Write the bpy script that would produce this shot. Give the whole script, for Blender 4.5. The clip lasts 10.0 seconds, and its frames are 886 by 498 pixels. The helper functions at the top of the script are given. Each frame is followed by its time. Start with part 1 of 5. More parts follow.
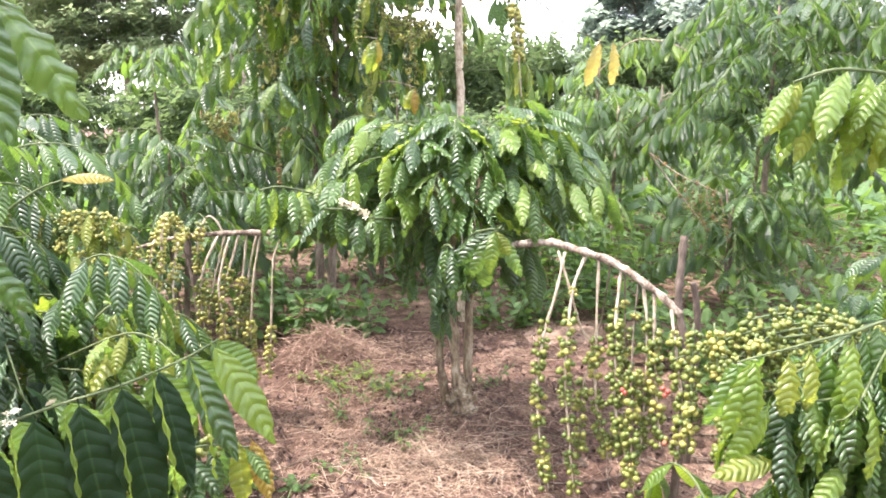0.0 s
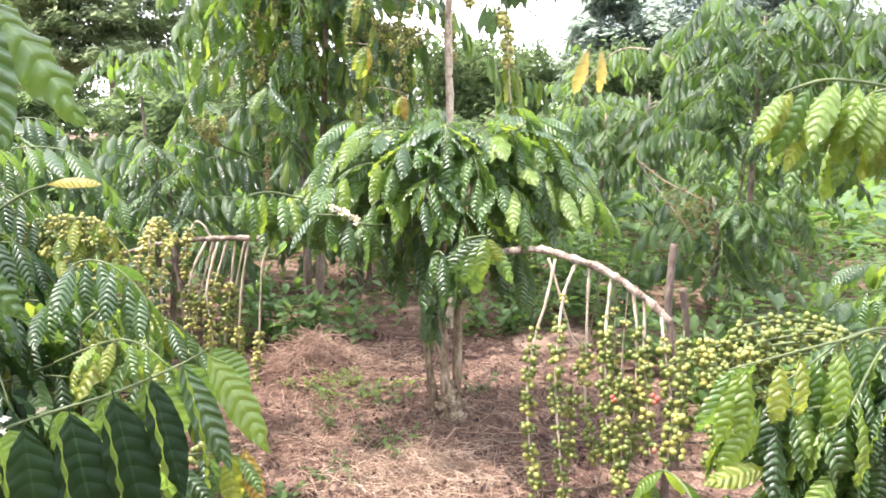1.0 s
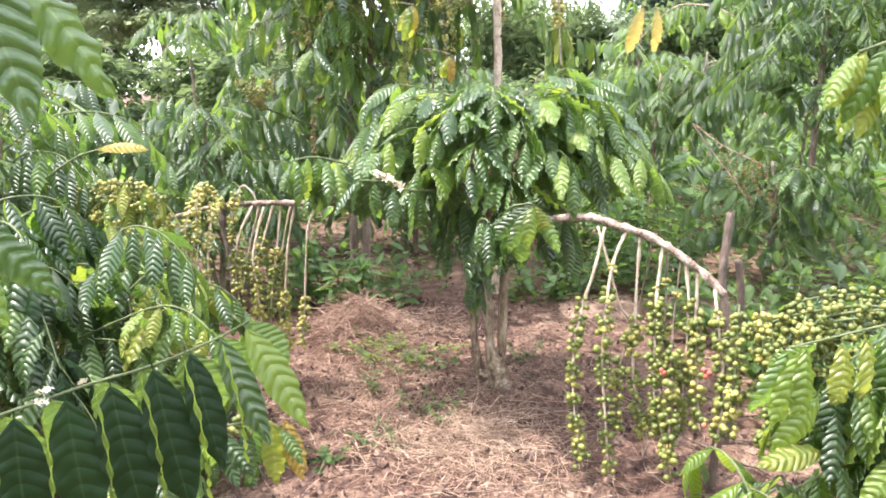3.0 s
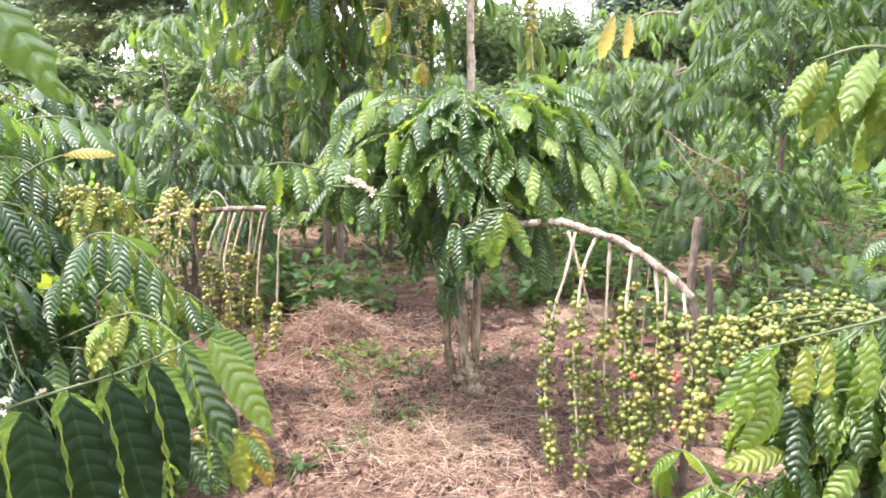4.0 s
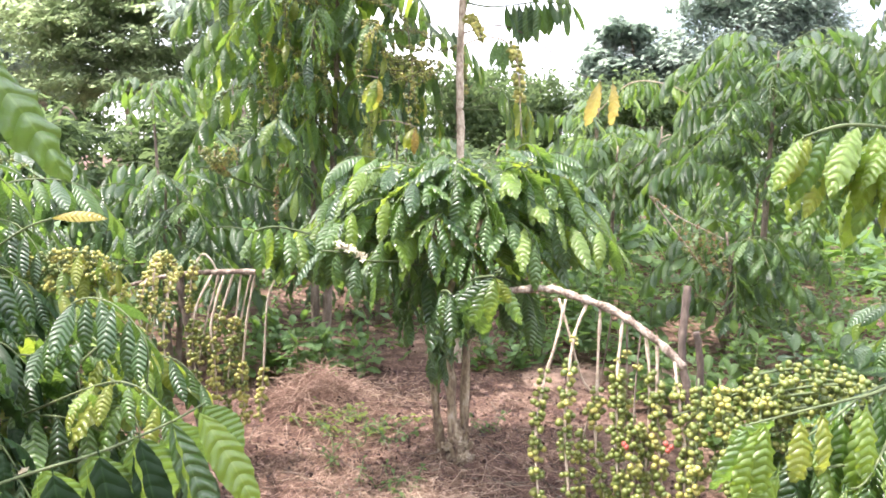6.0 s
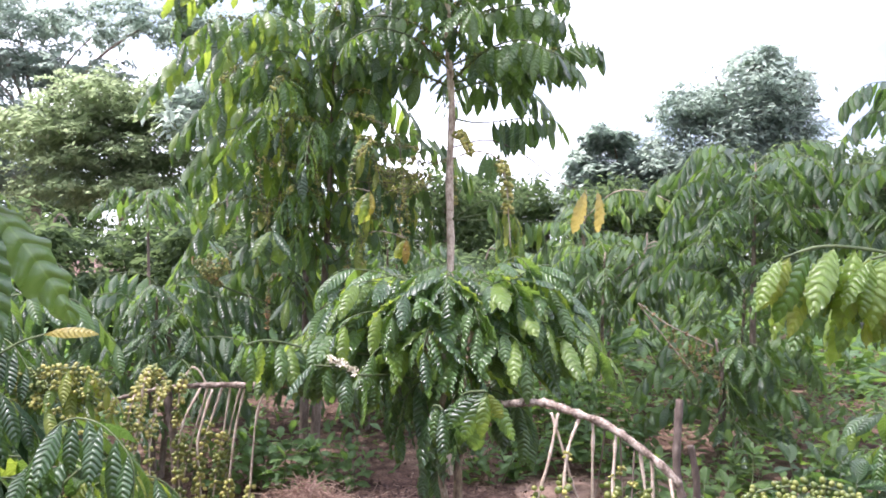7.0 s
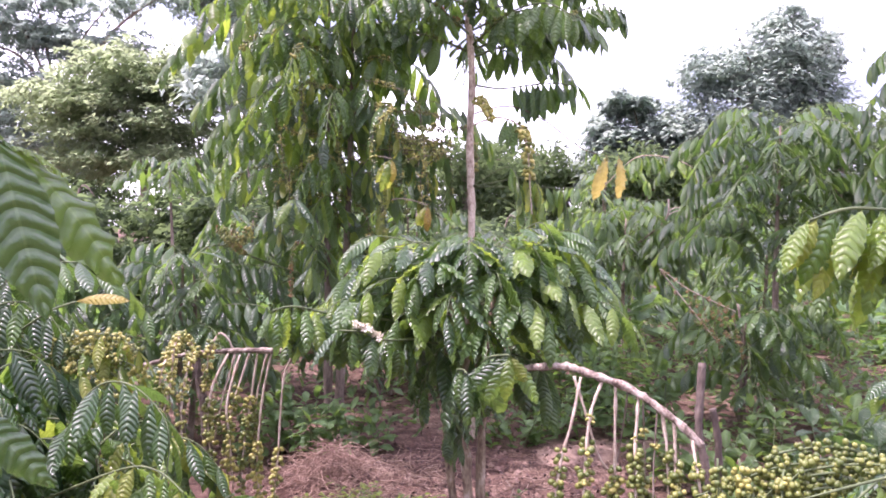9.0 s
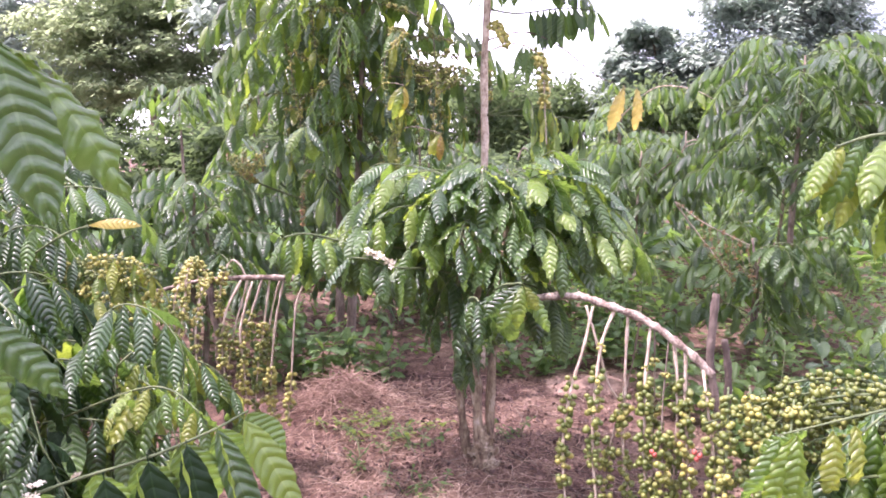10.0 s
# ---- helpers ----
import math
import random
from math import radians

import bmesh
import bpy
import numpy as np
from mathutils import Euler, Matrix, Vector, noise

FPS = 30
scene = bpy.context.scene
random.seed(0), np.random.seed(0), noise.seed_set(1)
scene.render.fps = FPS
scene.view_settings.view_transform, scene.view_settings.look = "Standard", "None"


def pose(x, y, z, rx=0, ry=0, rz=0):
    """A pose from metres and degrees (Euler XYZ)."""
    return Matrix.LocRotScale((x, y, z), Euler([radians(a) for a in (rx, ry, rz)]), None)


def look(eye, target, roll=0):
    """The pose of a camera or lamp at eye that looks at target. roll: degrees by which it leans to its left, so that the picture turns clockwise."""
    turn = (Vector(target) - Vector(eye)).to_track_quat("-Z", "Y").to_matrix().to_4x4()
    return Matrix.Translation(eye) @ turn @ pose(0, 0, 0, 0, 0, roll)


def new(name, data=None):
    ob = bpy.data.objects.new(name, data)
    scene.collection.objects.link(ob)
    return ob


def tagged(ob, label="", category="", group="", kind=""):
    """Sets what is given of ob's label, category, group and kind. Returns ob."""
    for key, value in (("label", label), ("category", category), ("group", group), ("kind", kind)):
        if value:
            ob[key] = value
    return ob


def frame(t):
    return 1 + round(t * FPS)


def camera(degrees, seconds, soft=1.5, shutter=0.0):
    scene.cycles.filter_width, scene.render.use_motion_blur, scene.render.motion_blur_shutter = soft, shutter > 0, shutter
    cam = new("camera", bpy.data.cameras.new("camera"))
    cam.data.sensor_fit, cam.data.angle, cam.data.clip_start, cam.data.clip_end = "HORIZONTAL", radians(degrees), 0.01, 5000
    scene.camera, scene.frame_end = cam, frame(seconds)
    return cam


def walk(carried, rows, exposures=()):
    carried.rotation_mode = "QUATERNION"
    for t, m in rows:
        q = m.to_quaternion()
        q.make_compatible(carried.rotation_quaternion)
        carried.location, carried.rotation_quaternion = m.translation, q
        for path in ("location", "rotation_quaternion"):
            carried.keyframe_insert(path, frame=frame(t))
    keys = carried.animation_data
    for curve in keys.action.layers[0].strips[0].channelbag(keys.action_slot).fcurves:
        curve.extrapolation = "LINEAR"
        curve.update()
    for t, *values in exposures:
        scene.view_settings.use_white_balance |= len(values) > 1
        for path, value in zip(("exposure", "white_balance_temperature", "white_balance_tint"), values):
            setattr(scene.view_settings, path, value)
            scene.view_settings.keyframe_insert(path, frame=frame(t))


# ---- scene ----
cam = camera(63.38, 10.0, soft=1.8)
PATH = [
    (0.0, pose(-0.0083, -0.0003, 1.2572, 80.37, -0.01, -0.18)),
    (0.5, pose(-0.0148, 0.0082, 1.2633, 80.66, -0.32, -1.85)),
    (1.0, pose(-0.0246, 0.0037, 1.2586, 80.85, -0.44, -1.24)),
    (1.5, pose(-0.0355, 0.0152, 1.2488, 77.18, -0.57, -1.53)),
    (2.0, pose(-0.0346, 0.0253, 1.2483, 75.19, 0.40, 0.16)),
    (2.5, pose(-0.0411, 0.0451, 1.2597, 76.24, -0.12, 1.60)),
    (2.7, pose(-0.0337, 0.0485, 1.2635, 77.84, -0.10, 2.89)),
    (3.8, pose(0.0055, 0.0582, 1.2739, 77.67, -0.55, 0.73)),
    (4.0, pose(0.0010, 0.0513, 1.2705, 78.20, -0.36, 0.72)),
    (4.5, pose(-0.0087, 0.0462, 1.2661, 78.32, -0.63, 0.80)),
    (5.0, pose(-0.0046, 0.0420, 1.2772, 79.43, -0.79, 0.42)),
    (5.5, pose(-0.0091, 0.0482, 1.2791, 80.76, -1.33, -0.71)),
    (6.0, pose(-0.0157, 0.0572, 1.2937, 82.93, -1.02, -0.31)),
    (6.2, pose(-0.0089, 0.0508, 1.2983, 86.07, -1.17, -0.74)),
    (7.3, pose(-0.0276, 0.0223, 1.3509, 91.29, -0.82, -1.15)),
    (7.5, pose(-0.0293, 0.0194, 1.3519, 91.49, -0.85, -1.06)),
    (8.0, pose(-0.0299, 0.0172, 1.3454, 90.74, -0.62, -0.45)),
    (8.5, pose(-0.0330, 0.0137, 1.3382, 89.60, -0.75, -0.37)),
    (9.0, pose(-0.0382, 0.0125, 1.3319, 88.45, -0.44, 0.33)),
    (9.5, pose(-0.0431, 0.0228, 1.3130, 85.54, -1.19, 1.78)),
    (10.0, pose(-0.0442, 0.0384, 1.3084, 83.18, -0.94, 1.25)),
]
EXPOSURES = [(0.0, 1.14, 6420, 20), (5.5, 1.11, 6380, 21), (6.2, 1.09, 6320, 22), (7.3, 0.37, 5860, 32), (8.0, 0.45, 5880, 40), (9.0, 0.62, 6000, 50), (10.0, 0.90, 6100, 47)]
walk(cam, PATH, EXPOSURES)

# ---- world and sun ----
SUN_DIR = Vector((-0.40, 0.02, 0.91)).normalized()
world = bpy.data.worlds.new("world")
scene.world = world
world.use_nodes = True
wn, wl = world.node_tree.nodes, world.node_tree.links
wn.clear()
sky = wn.new("ShaderNodeTexSky")
sky.sky_type = 'NISHITA'
sky.sun_disc = False
sky.sun_elevation = math.asin(SUN_DIR.z)
sky.sun_rotation = math.atan2(SUN_DIR.x, SUN_DIR.y)
sky.air_density, sky.dust_density = 1.0, 4.0
wco = wn.new("ShaderNodeTexCoord")
wmap = wn.new("ShaderNodeMapping")
wmap.inputs["Scale"].default_value = (1.0, 1.0, 2.45)
wmap.inputs["Rotation"].default_value = (0.0, 0.0, radians(-158))
wnoise = wn.new("ShaderNodeTexNoise")
wnoise.inputs["Scale"].default_value = 2.1
wnoise.inputs["Detail"].default_value = 7.0
wramp = wn.new("ShaderNodeValToRGB")
wramp.color_ramp.elements[0].color = (0.10, 0.10, 0.10, 1)
wramp.color_ramp.elements[0].position, wramp.color_ramp.elements[1].position = 0.44, 0.64
wmix = wn.new("ShaderNodeMixRGB")
wmix.inputs[2].default_value = (13.0, 13.3, 13.6, 1)
wbg = wn.new("ShaderNodeBackground")
wbg.inputs["Strength"].default_value = 0.225
wout = wn.new("ShaderNodeOutputWorld")
wl.new(wco.outputs["Generated"], wmap.inputs[0])
wl.new(wmap.outputs[0], wnoise.inputs["Vector"])
wl.new(wnoise.outputs["Fac"], wramp.inputs[0])
wl.new(wramp.outputs[0], wmix.inputs[0])
wl.new(sky.outputs[0], wmix.inputs[1])
wl.new(wmix.outputs[0], wbg.inputs[0])
wl.new(wbg.outputs[0], wout.inputs[0])

sun = new("sun", bpy.data.lights.new("sun", 'SUN'))
sun.data.energy, sun.data.angle, sun.data.color = 4.5, radians(1.0), (1.0, 0.95, 0.86)
sun.matrix_world = look((0, 0, 20), Vector((0, 0, 20)) - SUN_DIR)


# ---- materials ----
def material(name):
    m = bpy.data.materials.new(name)
    m.use_nodes = True
    m.node_tree.nodes.clear()
    return m, m.node_tree.nodes, m.node_tree.links


def op(n, l, kind, a, b=None):
    k = n.new("ShaderNodeMath")
    k.operation = kind
    for i, v in enumerate((a, b)):
        if v is None:
            continue
        if isinstance(v, (int, float)):
            k.inputs[i].default_value = v
        else:
            l.new(v, k.inputs[i])
    return k.outputs[0]


def ramp(n, l, fac, *stops):
    r = n.new("ShaderNodeValToRGB")
    e = r.color_ramp.elements
    while len(e) < len(stops):
        e.new(0.5)
    for k, (p, c) in zip(e, stops):
        k.position, k.color = p, (*c, 1)
    l.new(fac, r.inputs[0])
    return r.outputs[0]


def mixed(n, l, fac, a, b, kind='MIX'):
    k = n.new("ShaderNodeMixRGB")
    k.blend_type = kind
    for i, v in enumerate((fac, a, b)):
        if isinstance(v, (int, float)):
            k.inputs[i].default_value = v
        elif isinstance(v, tuple):
            k.inputs[i].default_value = (*v, 1)
        else:
            l.new(v, k.inputs[i])
    return k.outputs[0]


def noise_tex(n, l, scale, detail=4.0, rough=0.55, vec=None):
    k = n.new("ShaderNodeTexNoise")
    k.inputs["Scale"].default_value = scale
    k.inputs["Detail"].default_value = detail
    k.inputs["Roughness"].default_value = rough
    if vec is not None:
        l.new(vec, k.inputs["Vector"])
    return k.outputs["Fac"]


def chance(n, l):
    """A number from 0 to 1, of its own for each object and each island of a mesh."""
    a = n.new("ShaderNodeObjectInfo").outputs["Random"]
    b = n.new("ShaderNodeNewGeometry").outputs["Random Per Island"]
    return op(n, l, 'FRACT', op(n, l, 'ADD', a, b))


def leaf_material(name, low, high, vein, through_tint, veins=10.0, translucent=0.35, rough=0.32, bump=0.78, patches=None, spec=0.9):
    """A ribbed leaf: a pale midrib, side veins in chevrons, quilted between, translucent."""
    m, n, l = material(name)
    uv = n.new("ShaderNodeUVMap")
    sep = n.new("ShaderNodeSeparateXYZ")
    l.new(uv.outputs[0], sep.inputs[0])
    u, v = sep.outputs[0], sep.outputs[1]
    a = op(n, l, 'MULTIPLY', op(n, l, 'ABSOLUTE', op(n, l, 'SUBTRACT', v, 0.5)), 2.0)
    wander = op(n, l, 'MULTIPLY', op(n, l, 'SUBTRACT', noise_tex(n, l, 3.5, 2.0, 0.5, n.new("ShaderNodeTexCoord").outputs["Object"]), 0.5), 0.7)
    ph = op(n, l, 'FRACT', op(n, l, 'SUBTRACT', op(n, l, 'ADD', op(n, l, 'MULTIPLY', u, veins), wander), op(n, l, 'POWER', a, 1.5)))
    tri = op(n, l, 'MULTIPLY', op(n, l, 'ABSOLUTE', op(n, l, 'SUBTRACT', ph, 0.5)), 2.0)
    quilt = op(n, l, 'SUBTRACT', 1.0, op(n, l, 'POWER', tri, 2.2))
    veinline = op(n, l, 'GREATER_THAN', tri, 0.91)
    midrib = op(n, l, 'LESS_THAN', a, 0.05)
    line = op(n, l, 'MAXIMUM', op(n, l, 'MULTIPLY', veinline, 0.14), op(n, l, 'MULTIPLY', midrib, 0.45))
    r = chance(n, l)
    geo = n.new("ShaderNodeTexCoord").outputs["Object"]
    spots = noise_tex(n, l, 28.0, 3.0, 0.6, geo)
    base = mixed(n, l, r, low, high)
    base = mixed(n, l, op(n, l, 'MULTIPLY', spots, 0.45), base, tuple(c * 0.55 for c in low))
    if patches:
        blot = noise_tex(n, l, 16.0, 4.0, 0.6, geo)
        base = mixed(n, l, ramp(n, l, blot, (0.52, (0, 0, 0)), (0.6, (1, 1, 1))), base, patches)
    base = mixed(n, l, line, base, vein)
    bm_ = n.new("ShaderNodeBump")
    bm_.inputs["Strength"].default_value = bump
    bm_.inputs["Distance"].default_value = 0.0075
    crumple = noise_tex(n, l, 5.0, 2.0, 0.5, geo)
    l.new(op(n, l, 'ADD', op(n, l, 'ADD', quilt, op(n, l, 'MULTIPLY', spots, 0.35)), op(n, l, 'MULTIPLY', crumple, 0.8)), bm_.inputs["Height"])
    p = n.new("ShaderNodeBsdfPrincipled")
    l.new(base, p.inputs["Base Color"])
    l.new(op(n, l, 'ADD', op(n, l, 'MULTIPLY', spots, 0.25), rough - 0.1), p.inputs["Roughness"])
    p.inputs["IOR"].default_value = 1.5
    p.inputs["Specular IOR Level"].default_value = spec
    l.new(bm_.outputs[0], p.inputs["Normal"])
    t = n.new("ShaderNodeBsdfTranslucent")
    l.new(mixed(n, l, r, through_tint, tuple(c * 1.35 for c in through_tint)), t.inputs[0])
    mx = n.new("ShaderNodeMixShader")
    mx.inputs[0].default_value = translucent
    l.new(p.outputs[0], mx.inputs[1])
    l.new(t.outputs[0], mx.inputs[2])
    out = n.new("ShaderNodeOutputMaterial")
    l.new(mx.outputs[0], out.inputs[0])
    return m


def plain_material(name, stops, scale=8.0, rough=0.8, bump=0.4, fine=60.0, dist=0.01, stretch=(1, 1, 1), island=0.0, spec=0.5):
    """A mottled surface: colours by coarse noise, bump by fine noise."""
    m, n, l = material(name)
    co = n.new("ShaderNodeTexCoord").outputs["Object"]
    mp = n.new("ShaderNodeMapping")
    mp.inputs["Scale"].default_value = stretch
    l.new(co, mp.inputs[0])
    big = noise_tex(n, l, scale, 6.0, 0.6, mp.outputs[0])
    small = noise_tex(n, l, fine, 4.0, 0.6, mp.outputs[0])
    fac = op(n, l, 'ADD', op(n, l, 'MULTIPLY', big, 1.1), op(n, l, 'SUBTRACT', op(n, l, 'MULTIPLY', small, 0.6), 0.35))
    if island:
        fac = op(n, l, 'ADD', op(n, l, 'MULTIPLY', fac, 1 - island), op(n, l, 'MULTIPLY', chance(n, l), island))
    p = n.new("ShaderNodeBsdfPrincipled")
    l.new(ramp(n, l, fac, *stops), p.inputs["Base Color"])
    p.inputs["Roughness"].default_value = rough
    p.inputs["Specular IOR Level"].default_value = spec
    b = n.new("ShaderNodeBump")
    b.inputs["Strength"].default_value, b.inputs["Distance"].default_value = bump, dist
    l.new(small, b.inputs["Height"])
    l.new(b.outputs[0], p.inputs["Normal"])
    out = n.new("ShaderNodeOutputMaterial")
    l.new(p.outputs[0], out.inputs[0])
    return m


LEAF = {
    "dark": leaf_material("leaf_dark_green", (0.028, 0.068, 0.025), (0.056, 0.120, 0.037), (0.13, 0.21, 0.08), (0.18, 0.34, 0.055), translucent=0.24, bump=0.85),
    # darkened, duller copy of the dark green: shade put into the colour
    "deep_shade": leaf_material("leaf_shade_dark_green", (0.007, 0.024, 0.006), (0.013, 0.038, 0.009), (0.03, 0.065, 0.02), (0.08, 0.20, 0.02), translucent=0.05, rough=0.46, bump=0.20, spec=0.20),
    "mid": leaf_material("leaf_green", (0.056, 0.126, 0.033), (0.105, 0.195, 0.048), (0.19, 0.29, 0.09), (0.26, 0.43, 0.060), translucent=0.30, bump=0.85),
    "lime": leaf_material("leaf_young_green", (0.125, 0.225, 0.036), (0.190, 0.290, 0.046), (0.27, 0.37, 0.09), (0.38, 0.51, 0.055), translucent=0.42, bump=0.6),
    "gold": leaf_material("leaf_dull_golden", (0.38, 0.31, 0.10), (0.47, 0.39, 0.14), (0.58, 0.50, 0.24), (0.50, 0.40, 0.10), translucent=0.36, patches=(0.30, 0.28, 0.09)),
    "yellow": leaf_material("leaf_yellow", (0.50, 0.42, 0.09), (0.64, 0.54, 0.14), (0.64, 0.54, 0.20), (0.68, 0.53, 0.08), translucent=0.45, patches=(0.36, 0.33, 0.08)),
    "orange": leaf_material("leaf_withered", (0.38, 0.30, 0.05), (0.50, 0.40, 0.08), (0.50, 0.36, 0.12), (0.55, 0.33, 0.05), translucent=0.35, patches=(0.16, 0.07, 0.03)),
    "yellowgreen": leaf_material("leaf_yellow_green", (0.21, 0.27, 0.045), (0.29, 0.33, 0.060), (0.40, 0.41, 0.12), (0.46, 0.52, 0.07), translucent=0.44, patches=(0.12, 0.20, 0.035)),
    "weed": leaf_material("leaf_weed", (0.052, 0.128, 0.031), (0.095, 0.198, 0.046), (0.16, 0.27, 0.09), (0.23, 0.39, 0.065), veins=6.0, translucent=0.36, rough=0.5),
    # pale and bluish: distance haze is mixed into this base colour
    "far": leaf_material("leaf_far_tree_hazed", (0.150, 0.190, 0.165), (0.200, 0.240, 0.205), (0.19, 0.22, 0.18), (0.42, 0.51, 0.41), translucent=0.64, rough=0.85, bump=0.05, spec=0.08),
    "wood": leaf_material("leaf_of_the_wood", (0.040, 0.066, 0.036), (0.075, 0.110, 0.052), (0.10, 0.13, 0.07), (0.20, 0.29, 0.11), translucent=0.42, rough=0.7, bump=0.05, spec=0.08),
    # lightened to put haze over the feathery crown into the colour
    "feather": leaf_material("leaf_feathery_tree_hazed", (0.125, 0.165, 0.095), (0.175, 0.220, 0.120), (0.16, 0.20, 0.12), (0.38, 0.47, 0.25), translucent=0.62, rough=0.85, bump=0.05, spec=0.08),
}
BARK = plain_material("coffee_bark", ((0.25, (0.075, 0.055, 0.04)), (0.5, (0.18, 0.14, 0.105)), (0.75, (0.32, 0.265, 0.205))), 14, 0.9, 0.8, 90, 0.008, (1, 1, 0.35))
MOSSY = plain_material("mossy_bark", ((0.30, (0.055, 0.038, 0.026)), (0.43, (0.20, 0.145, 0.10)), (0.54, (0.30, 0.24, 0.15)), (0.70, (0.52, 0.44, 0.35))), 24, 0.9, 1.0, 70, 0.014, (1, 1, 0.35))
MOTTLED = plain_material("mottled_pale_bark", ((0.30, (0.21, 0.15, 0.105)), (0.46, (0.46, 0.37, 0.275)), (0.68, (0.70, 0.61, 0.48))), 30, 0.9, 0.8, 110, 0.006, (1, 1, 0.5))
PALE_BARK = plain_material("pale_bark", ((0.32, (0.10, 0.07, 0.05)), (0.5, (0.27, 0.21, 0.16)), (0.70, (0.50, 0.43, 0.35))), 26, 0.9, 1.0, 120, 0.008, (1, 1, 0.6))
TWIG = plain_material("bare_twig", ((0.25, (0.30, 0.22, 0.15)), (0.6, (0.52, 0.43, 0.33)), (0.8, (0.64, 0.56, 0.45))), 22, 0.85, 0.5, 120, 0.003)
GREEN_TWIG = plain_material("green_twig", ((0.25, (0.06, 0.09, 0.035)), (0.6, (0.12, 0.155, 0.06)), (0.8, (0.19, 0.21, 0.10))), 22, 0.7, 0.4, 120, 0.003)
DARK_BARK = plain_material("dark_weathered_wood", ((0.25, (0.055, 0.040, 0.032)), (0.5, (0.135, 0.103, 0.08)), (0.75, (0.26, 0.205, 0.16))), 12, 0.95, 1.0, 80, 0.01, (1, 1, 0.3))
STRAW = plain_material("dry_straw", ((0.15, (0.20, 0.125, 0.085)), (0.5, (0.40, 0.285, 0.20)), (0.85, (0.66, 0.52, 0.39))), 6, 0.85, 0.3, 60, 0.002, island=0.6)
RED_STRAW = plain_material("reddish_straw", ((0.15, (0.13, 0.075, 0.055)), (0.5, (0.30, 0.19, 0.14)), (0.85, (0.52, 0.38, 0.28))), 6, 0.85, 0.3, 60, 0.002, island=0.6)
LITTER = plain_material("dead_leaf", ((0.15, (0.030, 0.018, 0.015)), (0.5, (0.095, 0.055, 0.044)), (0.85, (0.25, 0.155, 0.12))), 12, 0.8, 0.5, 70, 0.004, island=0.65)
STONE = plain_material("clod_of_earth", ((0.2, (0.14, 0.085, 0.06)), (0.6, (0.27, 0.18, 0.13)), (0.85, (0.38, 0.27, 0.20))), 9, 0.95, 0.8, 70, 0.01, island=0.3)
PETAL = plain_material("white_petal", ((0.3, (0.56, 0.51, 0.34)), (0.7, (0.78, 0.75, 0.62))), 30, 0.6, 0.2, 100, 0.002)


def cherry_material(name, low, mid, high):
    m, n, l = material(name)
    co = n.new("ShaderNodeTexCoord").outputs["Object"]
    small = noise_tex(n, l, 110.0, 3.0, 0.6, co)
    fac = op(n, l, 'ADD', op(n, l, 'MULTIPLY', chance(n, l), 0.75), op(n, l, 'MULTIPLY', small, 0.25))
    p = n.new("ShaderNodeBsdfPrincipled")
    l.new(ramp(n, l, fac, (0.1, low), (0.55, mid), (0.92, high)), p.inputs["Base Color"])
    p.inputs["Roughness"].default_value = 0.34
    p.inputs["Subsurface Weight"].default_value = 0.0
    b = n.new("ShaderNodeBump")
    b.inputs["Strength"].default_value, b.inputs["Distance"].default_value = 0.15, 0.002
    l.new(small, b.inputs["Height"])
    l.new(b.outputs[0], p.inputs["Normal"])
    out = n.new("ShaderNodeOutputMaterial")
    l.new(p.outputs[0], out.inputs[0])
    return m


CHERRY = {
    "green": cherry_material("cherry_green", (0.080, 0.116, 0.024), (0.142, 0.172, 0.035), (0.22, 0.232, 0.052)),
    "yellow": cherry_material("cherry_yellow_green", (0.20, 0.215, 0.05), (0.31, 0.30, 0.070), (0.44, 0.39, 0.11)),
    "red": cherry_material("cherry_red", (0.42, 0.09, 0.07), (0.52, 0.12, 0.09), (0.56, 0.22, 0.12)),
    "dull": cherry_material("cherry_dull_red", (0.12, 0.13, 0.03), (0.22, 0.17, 0.05), (0.30, 0.12, 0.05)),
}


def soil_material():
    m, n, l = material("brown_soil")
    co = n.new("ShaderNodeTexCoord").outputs["Object"]
    big = noise_tex(n, l, 1.3, 5.0, 0.6, co)
    mid = noise_tex(n, l, 9.0, 6.0, 0.65, co)
    small = noise_tex(n, l, 75.0, 5.0, 0.7, co)
    c1 = ramp(n, l, mid, (0.36, (0.048, 0.027, 0.021)), (0.5, (0.150, 0.088, 0.064)), (0.64, (0.30, 0.198, 0.143)))
    c2 = ramp(n, l, mid, (0.36, (0.11, 0.068, 0.048)), (0.5, (0.25, 0.165, 0.115)), (0.66, (0.43, 0.31, 0.225)))
    c = mixed(n, l, ramp(n, l, big, (0.42, (0, 0, 0)), (0.6, (1, 1, 1))), c1, c2)
    c = mixed(n, l, ramp(n, l, small, (0.38, (0.9, 0.9, 0.9)), (0.60, (0, 0, 0))), c, (0.075, 0.045, 0.035))
    p = n.new("ShaderNodeBsdfPrincipled")
    l.new(c, p.inputs["Base Color"])
    p.inputs["Roughness"].default_value = 0.95
    p.inputs["Specular IOR Level"].default_value = 0.2
    b = n.new("ShaderNodeBump")
    b.inputs["Strength"].default_value, b.inputs["Distance"].default_value = 0.9, 0.03
    l.new(op(n, l, 'ADD', mid, op(n, l, 'MULTIPLY', small, 0.5)), b.inputs["Height"])
    l.new(b.outputs[0], p.inputs["Normal"])
    out = n.new("ShaderNodeOutputMaterial")
    l.new(p.outputs[0], out.inputs[0])
    return m


SOIL = soil_material()


